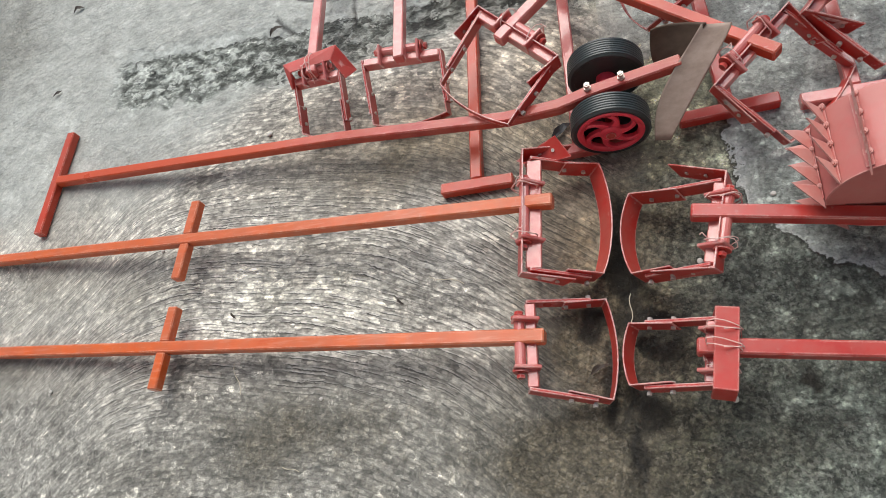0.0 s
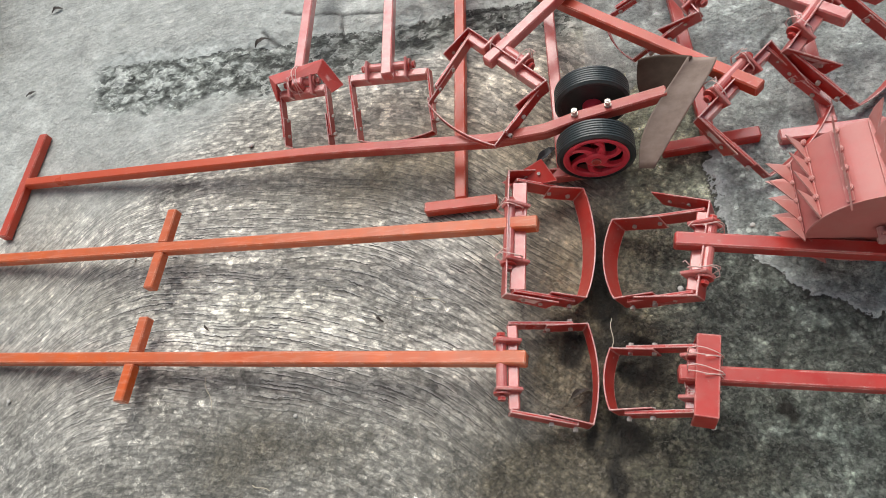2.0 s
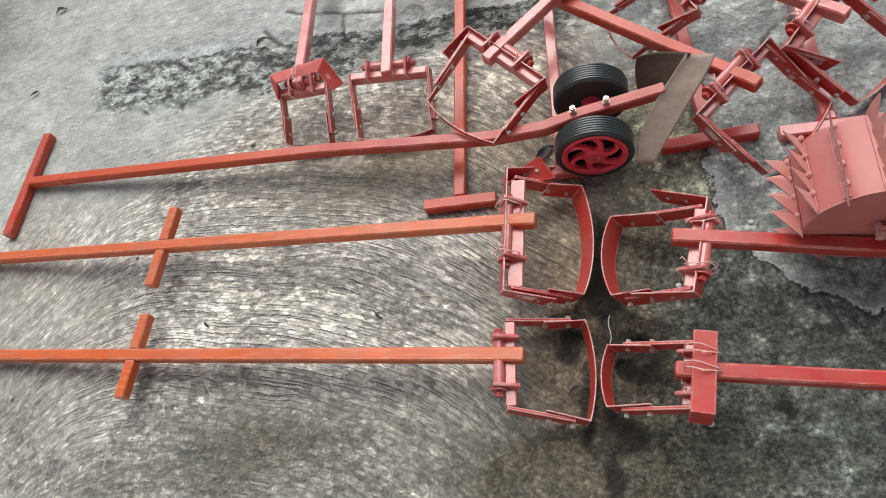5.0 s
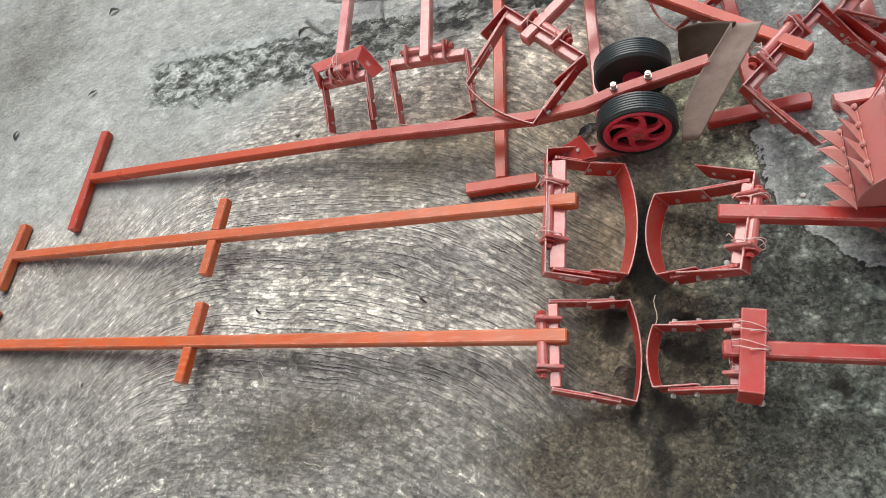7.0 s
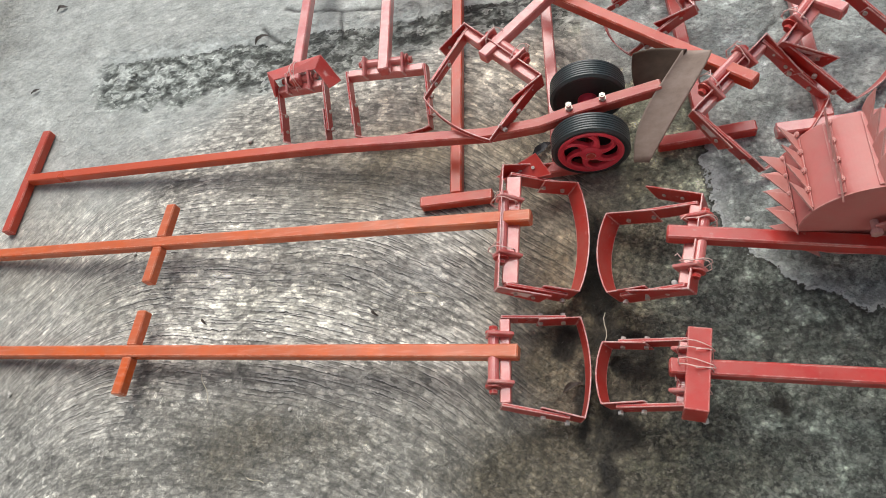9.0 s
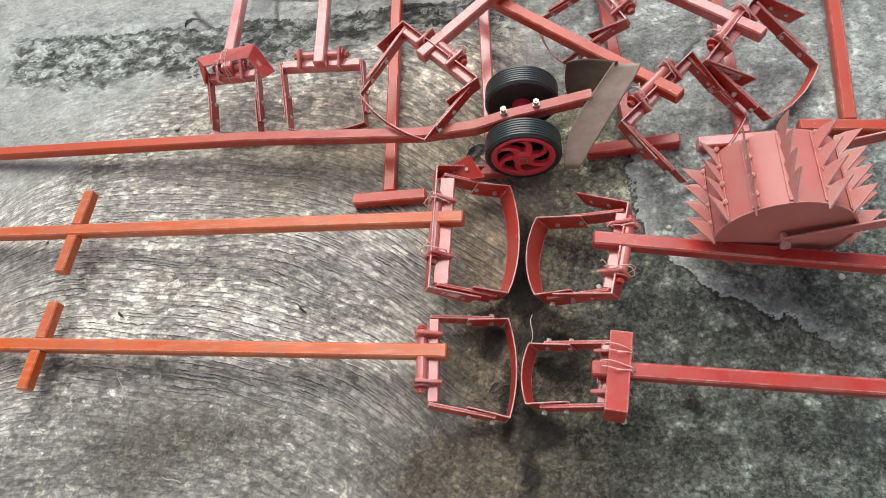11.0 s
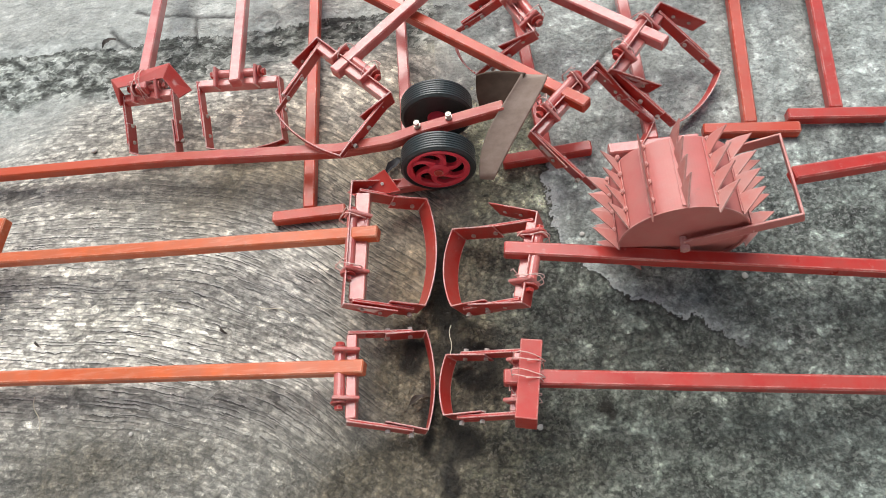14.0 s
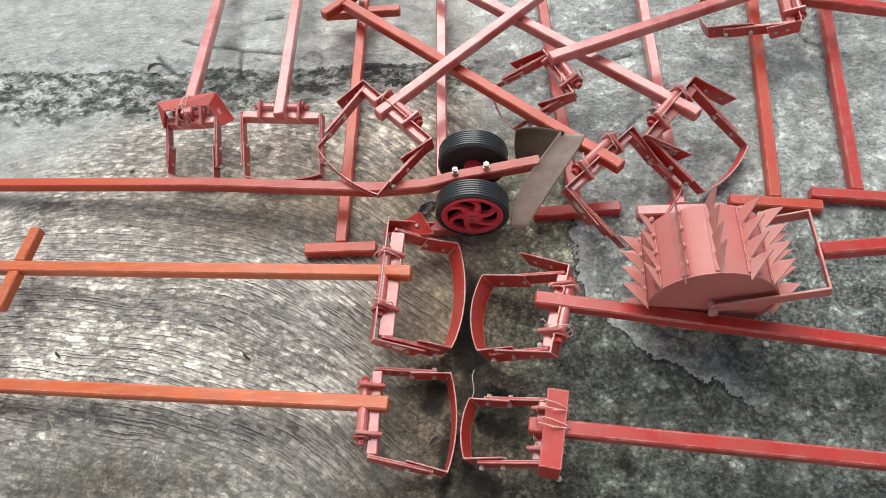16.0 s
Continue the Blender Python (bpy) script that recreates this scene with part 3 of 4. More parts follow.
def step01(v, a, b):
    w = np.clip((v - a) / (b - a), 0, 1)
    return w * w * (3 - 2 * w)


# hairline cracks and flaked edges in the slabs
VEINS = (((-0.85, 1.60), (-0.75, 1.57), (-0.66, 1.55), (-0.53, 1.53)), ((-0.66, 1.55), (-0.65, 1.45)), ((-0.61, 1.68), (-0.57, 1.685)),
         ((-0.91, 1.53), (-0.85, 1.47)), ((-0.28, 1.47), (-0.16, 1.46), (-0.155, 1.42)),
         ((0.36, 1.585), (0.395, 1.56)), ((0.38, 1.46), (0.425, 1.47)), ((0.87, 1.54), (0.88, 1.50), (0.91, 1.475)), ((0.39, 1.205), (0.41, 1.24), (0.445, 1.265), (0.465, 1.255)))
# broken-out hollows beside the joint: centre and half sizes
HOLLOWS = ((0.067, 0.529, 0.027, 0.011), (0.040, 0.476, 0.014, 0.022))
# how steeply the broom's arched strokes climb along x
STROKE_X = (-2.5, -1.6, -1.45, -1.3, -1.2, -1.1, -0.95, -0.7, -0.55, -0.42, -0.3, -0.2, 0.1)
STROKE_CLIMB = (0.5, 0.8, 1.1, 1.1, 0.45, 0.2, -0.05, -0.14, -0.26, -0.42, -0.65, -0.8, -0.8)
# black soil and painted hoe-head shadow beside the joint: centre and half sizes
SOIL_SHADE = ((0.002, 0.665, 0.020, 0.10), (-0.052, 0.525, 0.030, 0.042), (0.052, 0.515, 0.050, 0.028), (0.070, 0.462, 0.034, 0.026), (0.030, 0.365, 0.030, 0.045), (0.006, 0.29, 0.018, 0.05), (-0.028, 0.395, 0.014, 0.08), (0.31, 0.40, 0.012, 0.022))


def floor_sheet():
    """One sheet: fine where the tools lie, wide around. Returns the object's mesh with its wear maps."""
    xs = np.concatenate([np.linspace(-7, -2.4, 10)[:-1], np.arange(-2.4, 1.5, 0.005), np.linspace(1.5, 7, 10)[1:]])
    ys = np.concatenate([np.linspace(-5, -0.1, 8)[:-1], np.arange(-0.1, 2.3, 0.005), np.linspace(2.3, 9, 10)[1:]])
    gx, gy = (a.ravel() for a in np.meshgrid(xs, ys))
    wob = fbm(gx, gy, 7.0, 3)
    # the scoured band between the brushed slab and the trowelled one behind it
    low = 1.27 + 0.02 * wob + 0.06 * step01(gx, -0.75, -0.45) + 0.09 * step01(-gx, 1.30, 1.50)
    high = 1.475 + 0.02 * wob - 0.03 * gx * (gx > -0.2) + 0.03 * step01(-gx, 0.8, 1.3)
    end = step01(gx, -1.52 + 0.02 * wob, -1.43 + 0.03 * wob) * (1 - step01(gx, -0.02, 0.12))
    scour = step01(gy + 0.05 * fbm(gx, gy, 24.0, 11), low - 0.015, low + 0.05) * (1 - step01(gy + 0.035 * fbm(gx, gy, 30.0, 17), high + 0.02, high + 0.05)) * end
    # the thin top coat that flakes off on the right-hand slab
    ex = np.array([0.20, 0.237, 0.261, 0.31, 0.36, 0.421, 0.46, 0.502, 0.56, 0.70, 1.5])
    ey = np.array([1.20, 0.80, 0.717, 0.681, 0.621, 0.585, 0.559, 0.550, 0.50, 0.42, 0.30])
    rag = 0.018 * fbm(gx, gy, 22.0, 31) + 0.008 * fbm(gx, gy, 70.0, 37)
    d = np.minimum(gx - 0.243, (gy - np.interp(gx, ex, ey)) * 0.8) + rag
    d = np.maximum(d, np.where(gx > 0.0, np.minimum((gy - 1.14) * 0.6 + 2 * rag, 0.3), -1.0))
    coat = step01(d, 0.0, 0.005)
    skim = np.exp(-(((gx - 0.15) / 0.60) ** 2 + ((gy - 1.78) / 0.36) ** 2))
    edge_on = (1 - step01(gx, 0.50, 0.62)) * (1 - step01(gy, 0.95, 1.15)) * step01(gx, 0.1, 0.2)
    crackx = 0.012 + 0.018 * fbm(gx * 0, gy, 9.0, 41) + 0.008 * fbm(gx * 0, gy, 45.0, 43)
    right = step01(gx - crackx + 0.03 * wob, -0.06, 0.10)
    crack = np.exp(-(((gx - crackx) / 0.0055) ** 2)) * (1 - step01(gy, 0.75, 1.0)) * step01(fbm(gx, gy, 22.0, 47), -0.25, 0.15)
    veins = np.zeros_like(gx)
    for line in VEINS:
        jx, jy = gx + 0.007 * fbm(gx, gy, 26.0, 101), gy + 0.007 * fbm(gx, gy, 26.0, 109)
        for (ax, ay), (bx, by) in zip(line, line[1:]):
            f = np.clip(((jx - ax) * (bx - ax) + (jy - ay) * (by - ay)) / ((bx - ax) ** 2 + (by - ay) ** 2), 0, 1)
            away = np.hypot(jx - ax - f * (bx - ax), jy - ay - f * (by - ay))
            veins = np.maximum(veins, np.exp(-((away / 0.0055) ** 2)) * (1.1 + 0.6 * fbm(gx, gy, 30.0, 113)))
    # the joint, widened to paint in the shadow between the facing blades
    gap = np.exp(-(((gx - crackx - 0.004) / 0.020) ** 2)) * step01(gy, 0.50, 0.58) * (1 - step01(gy, 0.74, 0.84))
    for cx, cy, sx, sy in HOLLOWS:
        rag_x, rag_y = gx - cx + 0.016 * fbm(gx, gy, 32.0, 151), gy - cy + 0.016 * fbm(gx, gy, 32.0, 157)
        gap = np.maximum(gap, 0.9 * (1 - step01((rag_x / sx) ** 2 + (rag_y / sy) ** 2, 0.5, 1.2)))
    ramp_x = np.linspace(-2.5, 0.1, 400)
    climb = np.interp(ramp_x, STROKE_X, STROKE_CLIMB)
    arch = np.interp(gx, ramp_x, np.cumsum(climb) * (ramp_x[1] - ramp_x[0]))
    arch = arch - arch[np.argmin(np.abs(gx + 0.95))]
    across = gy - arch * (1 - 0.72 * step01(gy, 0.75, 1.65))
    brush = (1 - right) * (1 - scour) * (1 - (0.70 + 0.25 * step01(gx, -1.1, -0.8)) * step01(gy - 0.12 * (gx + 1.2) + 0.38 * (1 - step01(gx, -1.25, -0.75)) + 0.05 * wob, 1.28, 1.50))
    across = across + 0.012 * fbm(gx, gy, 4.0, 121, 2)
    scrubbed = np.clip((1 - step01(gy + 0.10 * fbm(gx, gy, 6.0, 131), 0.34, 0.46)) + 0.8 * step01(fbm(gx, gy, 5.0, 137), 0.25, 0.5), 0, 1)
    strokes = across * 74 + 0.5 * fbm(gx, gy, 7.0, 51, 2)
    fine = fbm(gx, gy, 55.0, 61, 3)
    worn_plain = step01(gx, 0.46, 0.60) * (1 - step01(gy, 0.72, 0.98))
    crust = step01(fbm(gx, gy, 27.0, 67, 5) + 0.35 * fine, -0.10, 0.04)
    gritty = fbm(gx, gy, 85.0, 97, 2)
    h = -0.0008 + 0.0010 * fbm(gx, gy, 18.0, 53) * brush + scour * (-0.005 + 0.0018 * crust + 0.0030 * fine)
    h += right * (-0.0035 * (1 - coat) + 0.0016 * fine * (0.4 + 0.6 * (1 - coat))) - 0.006 * crack - 0.012 * gap - 0.004 * np.clip(veins, 0, 1)
    h += 0.0016 * fbm(gx, gy, 3.0, 71)
    h += 0.0035 * right * (np.abs(fbm(gx, gy, 20.0, 141)) - 0.25)
    ring = np.hypot(gx + 0.452, gy - 1.497)
    print_edge = np.exp(-(((ring - 0.032) / 0.006) ** 2))
    h += 0.003 * print_edge - 0.003 * step01(-ring, -0.03, -0.022)
    skim = np.clip(skim + 1.2 * (1 - step01(ring, 0.026, 0.034)), 0, 1.5)
    scour = scour * (1 - step01(-ring, -0.04, -0.034))
    # brown stain together with painted shade under and between the hoe heads
    damp_shade = 0.25 * np.exp(-(((gx - 0.32) / 0.36) ** 2 + ((gy - 0.46) / 0.24) ** 2)) + 1.3 * np.exp(-(((gx + 0.0) / 0.17) ** 2 + ((gy - 0.55) / 0.32) ** 2))
    damp_shade += 0.55 * np.exp(-(((gx + 0.66) / 0.26) ** 2 + ((gy - 0.34) / 0.09) ** 2)) + 0.5 * np.exp(-(((gx + 1.58) / 0.14) ** 2 + ((gy - 0.50) / 0.06) ** 2))
    damp_shade += 0.75 * np.exp(-(((gx + 0.42) / 0.36) ** 2 + ((gy - 0.98) / 0.11) ** 2)) + 0.35 * np.exp(-(((gx + 1.18) / 0.07) ** 2 + ((gy - 0.69) / 0.06) ** 2))
    damp_shade += 1.0 * np.exp(-(((gx - 0.04) / 0.22) ** 2 + ((gy - 0.30) / 0.14) ** 2)) + 0.65 * np.exp(-(((gx + 0.72) / 0.55) ** 2 + ((gy - 0.28) / 0.14) ** 2)) * 0.6 + 0.15 * np.exp(-(((gx - 0.62) / 0.30) ** 2 + ((gy - 0.42) / 0.18) ** 2))
    damp_shade += 0.8 * np.exp(-(((gx + 0.09) / 0.15) ** 2 + ((gy - 0.26) / 0.09) ** 2))
    damp_shade += 0.4 * np.exp(-(((gx - 0.17) / 0.09) ** 2 + ((gy - 0.78) / 0.12) ** 2))
    damp_shade += 0.6 * np.exp(-(((gx + 2.15) / 0.30) ** 2 + ((gy - 1.75) / 0.40) ** 2))
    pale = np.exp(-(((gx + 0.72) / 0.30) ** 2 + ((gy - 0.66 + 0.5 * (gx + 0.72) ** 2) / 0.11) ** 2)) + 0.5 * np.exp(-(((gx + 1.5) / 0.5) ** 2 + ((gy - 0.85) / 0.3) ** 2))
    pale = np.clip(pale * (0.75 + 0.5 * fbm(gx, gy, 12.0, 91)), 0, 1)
    damp_shade = np.clip((damp_shade + gap) * (0.85 + 0.5 * fbm(gx, gy, 8.0, 81)), 0, 1)
    h += 0.0030 * gritty * np.clip(damp_shade + right, 0, 1) - 0.0008 * damp_shade
    brush = brush * (1 - 0.4 * damp_shade)
    soil_shade = np.zeros_like(gx)
    for cx, cy, sx, sy in SOIL_SHADE:
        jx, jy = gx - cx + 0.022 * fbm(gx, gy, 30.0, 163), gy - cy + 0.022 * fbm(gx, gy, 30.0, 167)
        soil_shade = np.maximum(soil_shade, 1 - step01(np.hypot(jx / sx, jy / sy), 0.65, 1.6))
    h -= 0.004 * soil_shade
    nx, ny = len(xs), len(ys)
    q = (np.arange(ny - 1)[:, None] * nx + np.arange(nx - 1)[None]).ravel()
    me = bpy.data.meshes.new("floor")
    me.vertices.add(nx * ny)
    me.vertices.foreach_set("co", np.stack([gx, gy, np.minimum(h, 0.0012)], 1).astype(np.float32).ravel())
    quads = np.stack([q, q + 1, q + nx + 1, q + nx], 1).astype(np.int32)
    me.loops.add(quads.size)
    me.loops.foreach_set("vertex_index", quads.ravel())
    me.polygons.add(len(quads))
    me.polygons.foreach_set("loop_start", np.arange(0, quads.size, 4, dtype=np.int32))
    me.polygons.foreach_set("use_smooth", np.ones(len(quads), bool))
    me.update(calc_edges=True)
    for name, values in (("scour", scour), ("coat_edge", np.clip(d, -0.3, 0.3)), ("edge_on", edge_on), ("right", right), ("brush", brush), ("damp_shade", damp_shade), ("crack", np.clip(crack + gap + veins + 0.7 * print_edge * step01(gx + gy, 1.04, 1.06), 0, 1)), ("strokes", strokes), ("pale_zone", pale), ("worn_plain", worn_plain), ("crust", crust), ("soil_shade", soil_shade), ("skim", skim), ("scour_top", np.clip(high - gy, -0.3, 0.3)), ("scrubbed", scrubbed), ("loam", np.clip((0.8 + 0.6 * wob) * (np.exp(-(((gx + 0.04) / 0.17) ** 2 + ((gy - 0.80) / 0.45) ** 2)) + 0.8 * np.exp(-(((gx + 0.40) / 0.40) ** 2 + ((gy - 1.08) / 0.22) ** 2))), 0, 1))):
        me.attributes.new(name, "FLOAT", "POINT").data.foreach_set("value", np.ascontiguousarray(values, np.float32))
    return me


def concrete(t, p):
    def wear(name):
        a = t.nodes.new("ShaderNodeAttribute")
        a.attribute_name = name
        return a.outputs["Fac"]

    def join(x, y, z=0.0):
        c = t.nodes.new("ShaderNodeCombineXYZ")
        for sock, v in zip(c.inputs, (x, y, z)):
            if isinstance(v, (int, float)):
                sock.default_value = v
            else:
                t.links.new(v, sock)
        return c.outputs[0]

    pos = coords(t)
    sep = t.nodes.new("ShaderNodeSeparateXYZ")
    t.links.new(pos, sep.inputs[0])
    fray = noise_tex(t, pos, 95.0, 4.0, 0.65)
    drift = noise_tex(t, join(maths(t, "MULTIPLY", wear("strokes"), 0.30), maths(t, "MULTIPLY", sep.outputs[0], 16.0), 2.0), 1.0, 3.0, 0.6)
    waver = maths(t, "ADD", maths(t, "MULTIPLY", drift, 0.8), maths(t, "MULTIPLY", fray, 0.55))

    def tears(rate, push, reach, seed, low, high, wide=3.2):
        """Broom tears: steps across the strokes, each with a lip and a groove, broken along its length."""
        u = maths(t, "ADD", maths(t, "MULTIPLY", wear("strokes"), rate), maths(t, "MULTIPLY", waver, push))
        k = maths(t, "FLOOR", u)
        f = maths(t, "FRACT", u)

        def size(row):
            n = noise_tex(t, join(maths(t, "MULTIPLY", row, 7.31), maths(t, "MULTIPLY", sep.outputs[0], reach), seed), 1.0, 3.0, 0.55)
            return ramp(t, n, [(low, grey(0)), (high, grey(1))])

        here, nxt = size(k), size(maths(t, "ADD", k, 1.0))
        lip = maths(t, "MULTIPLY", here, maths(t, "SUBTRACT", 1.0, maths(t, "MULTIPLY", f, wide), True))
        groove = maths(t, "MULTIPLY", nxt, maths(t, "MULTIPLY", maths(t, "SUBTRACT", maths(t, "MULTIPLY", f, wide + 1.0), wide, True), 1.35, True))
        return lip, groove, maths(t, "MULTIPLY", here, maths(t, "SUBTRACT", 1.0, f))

    lip_a, groove_a, high_a = tears(0.95, 0.8, 13.0, 0.0, 0.45, 0.56)
    lip_b, groove_b, high_b = tears(0.53, 0.7, 8.0, 5.0, 0.48, 0.56, 4.5)
    lip_c, groove_c, high_c = tears(1.7, 1.0, 15.0, 11.0, 0.45, 0.60, 2.2)
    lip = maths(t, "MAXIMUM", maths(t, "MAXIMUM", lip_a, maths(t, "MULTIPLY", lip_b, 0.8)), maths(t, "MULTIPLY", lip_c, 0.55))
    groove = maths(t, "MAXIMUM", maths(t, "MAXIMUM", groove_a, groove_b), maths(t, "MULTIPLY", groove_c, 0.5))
    high = maths(t, "ADD", maths(t, "ADD", high_a, maths(t, "MULTIPLY", high_b, 0.9)), maths(t, "MULTIPLY", high_c, 0.35))
    blot, mott, grit = noise_tex(t, pos, 5.0, 5.0, 0.6), noise_tex(t, pos, 27.0, 7.0, 0.62), noise_tex(t, pos, 190.0, 3.0, 0.6)
    flake = noise_tex(t, pos, 48.0, 8.0, 0.72)

    def chips(scale, push, seed):
        """Crisp-edged random tones, 0 to 1, in ragged cells."""
        n = node(t, "ShaderNodeTexNoise", Scale=scale * 0.9, Detail=5.0, Roughness=0.65)
        t.links.new(pos, n.inputs["Vector"])
        add = t.nodes.new("ShaderNodeVectorMath")
        add.operation = "MULTIPLY_ADD"
        t.links.new(n.outputs["Color"], add.inputs[0])
        add.inputs[1].default_value = (push / scale, push / scale, push / scale)
        t.links.new(pos, add.inputs[2])
        v = node(t, "ShaderNodeTexVoronoi", Scale=scale)
        v.voronoi_dimensions = "3D"
        t.links.new(add.outputs[0], v.inputs["Vector"])
        b = t.nodes.new("ShaderNodeRGBToBW")
        t.links.new(v.outputs["Color"], b.inputs[0])
        return b.outputs[0]

    chip_a, chip_b = chips(34.0, 1.8, 1), chips(95.0, 1.8, 2)
    # lumps of bared aggregate: domes with dark gaps between them
    stir = node(t, "ShaderNodeTexNoise", Scale=60.0, Detail=4.0, Roughness=0.65)
    t.links.new(pos, stir.inputs["Vector"])
    shaken = t.nodes.new("ShaderNodeVectorMath")
    shaken.operation = "MULTIPLY_ADD"
    shaken.inputs[1].default_value = (0.009, 0.009, 0.009)
    t.links.new(stir.outputs["Color"], shaken.inputs[0])
    t.links.new(pos, shaken.inputs[2])
    cell = node(t, "ShaderNodeTexVoronoi", Scale=92.0)
    t.links.new(shaken.outputs[0], cell.inputs["Vector"])
    tone = t.nodes.new("ShaderNodeRGBToBW")
    t.links.new(cell.outputs["Color"], tone.inputs[0])
    lump = maths(t, "MULTIPLY", maths(t, "SUBTRACT", 1.0, cell.outputs["Distance"], True), maths(t, "ADD", tone.outputs[0], 0.4))
    knobs = mix(t, 1.0, ramp(t, tone.outputs[0], [(0.15, grey(0.66)), (0.45, grey(0.92)), (0.65, grey(1.15)), (0.85, grey(1.75))]), ramp(t, cell.outputs["Distance"], [(0.15, grey(1.2)), (0.40, grey(1.0)), (0.62, grey(0.60))]), "MULTIPLY")
    chipped = mix(t, 1.0, ramp(t, chip_a, [(0.15, grey(0.86)), (0.5, grey(1.0)), (0.85, grey(1.16))]), ramp(t, chip_b, [(0.12, grey(0.5)), (0.45, grey(0.95)), (0.70, grey(1.1)), (0.88, grey(1.8))]), "MULTIPLY")
    crowd = noise_tex(t, pos, 7.0, 4.0, 0.6)
    fleck = maths(t, "MULTIPLY", ramp(t, noise_tex(t, pos, 135.0, 3.0, 0.58), [(0.55, grey(0)), (0.575, grey(0.9)), (0.62, grey(1))]), ramp(t, crowd, [(0.36, grey(0.25)), (0.54, grey(1.0))]))
    dents = ramp(t, noise_tex(t, pos, 88.0, 4.0, 0.65), [(0.41, grey(0.35)), (0.46, grey(1.0))])
    # brushed slab
    body = mix(t, ramp(t, blot, [(0.34, grey(0)), (0.66, grey(1))]), (0.265, 0.256, 0.22), (0.46, 0.449, 0.40))
    chunk = noise_tex(t, pos, 42.0, 8.0, 0.68)
    body = mix(t, 0.85, body, ramp(t, chunk, [(0.34, grey(0.60)), (0.46, grey(0.95)), (0.54, grey(1.1)), (0.66, grey(1.55))]), "MULTIPLY")
    # paler in the slab's middle and towards its left
    body = mix(t, wear("pale_zone"), body, mix(t, 1.0, body, (1.55, 1.54, 1.48), "MULTIPLY"))
    plain_end = ramp(t, maths(t, "ADD", maths(t, "MULTIPLY", sep.outputs[0], 0.5), 1.0), [(0.28, grey(0.3)), (0.50, grey(0.9))])
    drag = noise_tex(t, join(maths(t, "MULTIPLY", wear("strokes"), 0.55), maths(t, "MULTIPLY", sep.outputs[0], 4.0), 9.0), 1.0, 4.0, 0.6)
    body = mix(t, maths(t, "MULTIPLY", plain_end, 0.85), body, ramp(t, drag, [(0.34, grey(0.62)), (0.5, grey(1.0)), (0.66, grey(1.5))]), "MULTIPLY")
    faded = ramp(t, maths(t, "MULTIPLY", sep.outputs[1], 0.5), [(0.44, grey(1)), (0.56, grey(0.30))])
    ridged = maths(t, "MULTIPLY", maths(t, "MULTIPLY", faded, maths(t, "ADD", 0.1, plain_end)), maths(t, "SUBTRACT", 1.0, maths(t, "MULTIPLY", wear("scrubbed"), 0.72)))
    # short torn crumbs of mortar, drawn out along the strokes
    dash_at = join(maths(t, "ADD", maths(t, "MULTIPLY", sep.outputs[0], 48.0), maths(t, "MULTIPLY", fray, 1.3)), maths(t, "ADD", maths(t, "MULTIPLY", wear("strokes"), 1.75), maths(t, "MULTIPLY", fray, 1.2)))
    dash = node(t, "ShaderNodeTexVoronoi", Scale=1.0)
    dash.voronoi_dimensions = "2D"
    t.links.new(dash_at, dash.inputs["Vector"])
    dash_tone = t.nodes.new("ShaderNodeRGBToBW")
    t.links.new(dash.outputs["Color"], dash_tone.inputs[0])
    body = mix(t, plain_end, body, ramp(t, dash_tone.outputs[0], [(0.12, grey(0.45)), (0.35, grey(0.85)), (0.6, grey(1.08)), (0.85, grey(1.75))]), "MULTIPLY")
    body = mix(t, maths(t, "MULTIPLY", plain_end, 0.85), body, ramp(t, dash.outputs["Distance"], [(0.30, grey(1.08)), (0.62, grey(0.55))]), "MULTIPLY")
    # pale lips: worn ridge tops, with the light they catch painted in
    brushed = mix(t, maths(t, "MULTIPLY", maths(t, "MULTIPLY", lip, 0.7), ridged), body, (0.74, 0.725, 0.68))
    crumb_tex = node(t, "ShaderNodeTexNoise", Scale=36.0, Detail=5.0, Roughness=0.62, Distortion=0.9)
    t.links.new(pos, crumb_tex.inputs["Vector"])
    crumb = crumb_tex.outputs["Fac"]
    brushed = mix(t, maths(t, "MULTIPLY", wear("scrubbed"), 0.9), brushed, mix(t, 1.0, brushed, ramp(t, crumb, [(0.34, grey(0.34)), (0.45, grey(0.7)), (0.455, grey(1.2)), (0.48, grey(0.82)), (0.56, grey(0.74)), (0.60, grey(1.05)), (0.605, grey(2.0)), (0.66, grey(1.15))]), "MULTIPLY"))
    # shade inside the broom grooves, painted as near-black lines
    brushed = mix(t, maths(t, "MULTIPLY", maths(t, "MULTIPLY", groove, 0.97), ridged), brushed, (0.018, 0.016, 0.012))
    grain = noise_tex(t, pos, 130.0, 6.0, 0.7)
    grained = ramp(t, grain, [(0.34, grey(0.35)), (0.45, grey(0.9)), (0.55, grey(1.1)), (0.67, grey(1.9))])
    brushed = mix(t, 0.4, brushed, grained, "MULTIPLY")
    brushed = mix(t, 0.35, brushed, chipped, "MULTIPLY")
    # trowelled slab behind
    smooth = mix(t, ramp(t, mott, [(0.35, grey(0)), (0.7, grey(1))]), (0.345, 0.368, 0.335), (0.56, 0.585, 0.545))
    plaster = noise_tex(t, pos, 11.0, 7.0, 0.64)
    smooth = mix(t, 0.9, smooth, ramp(t, plaster, [(0.34, grey(0.62)), (0.45, grey(0.95)), (0.55, grey(1.05)), (0.66, grey(1.4))]), "MULTIPLY")
    smooth = mix(t, 0.15, smooth, grained, "MULTIPLY")
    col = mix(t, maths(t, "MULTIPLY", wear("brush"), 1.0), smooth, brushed)
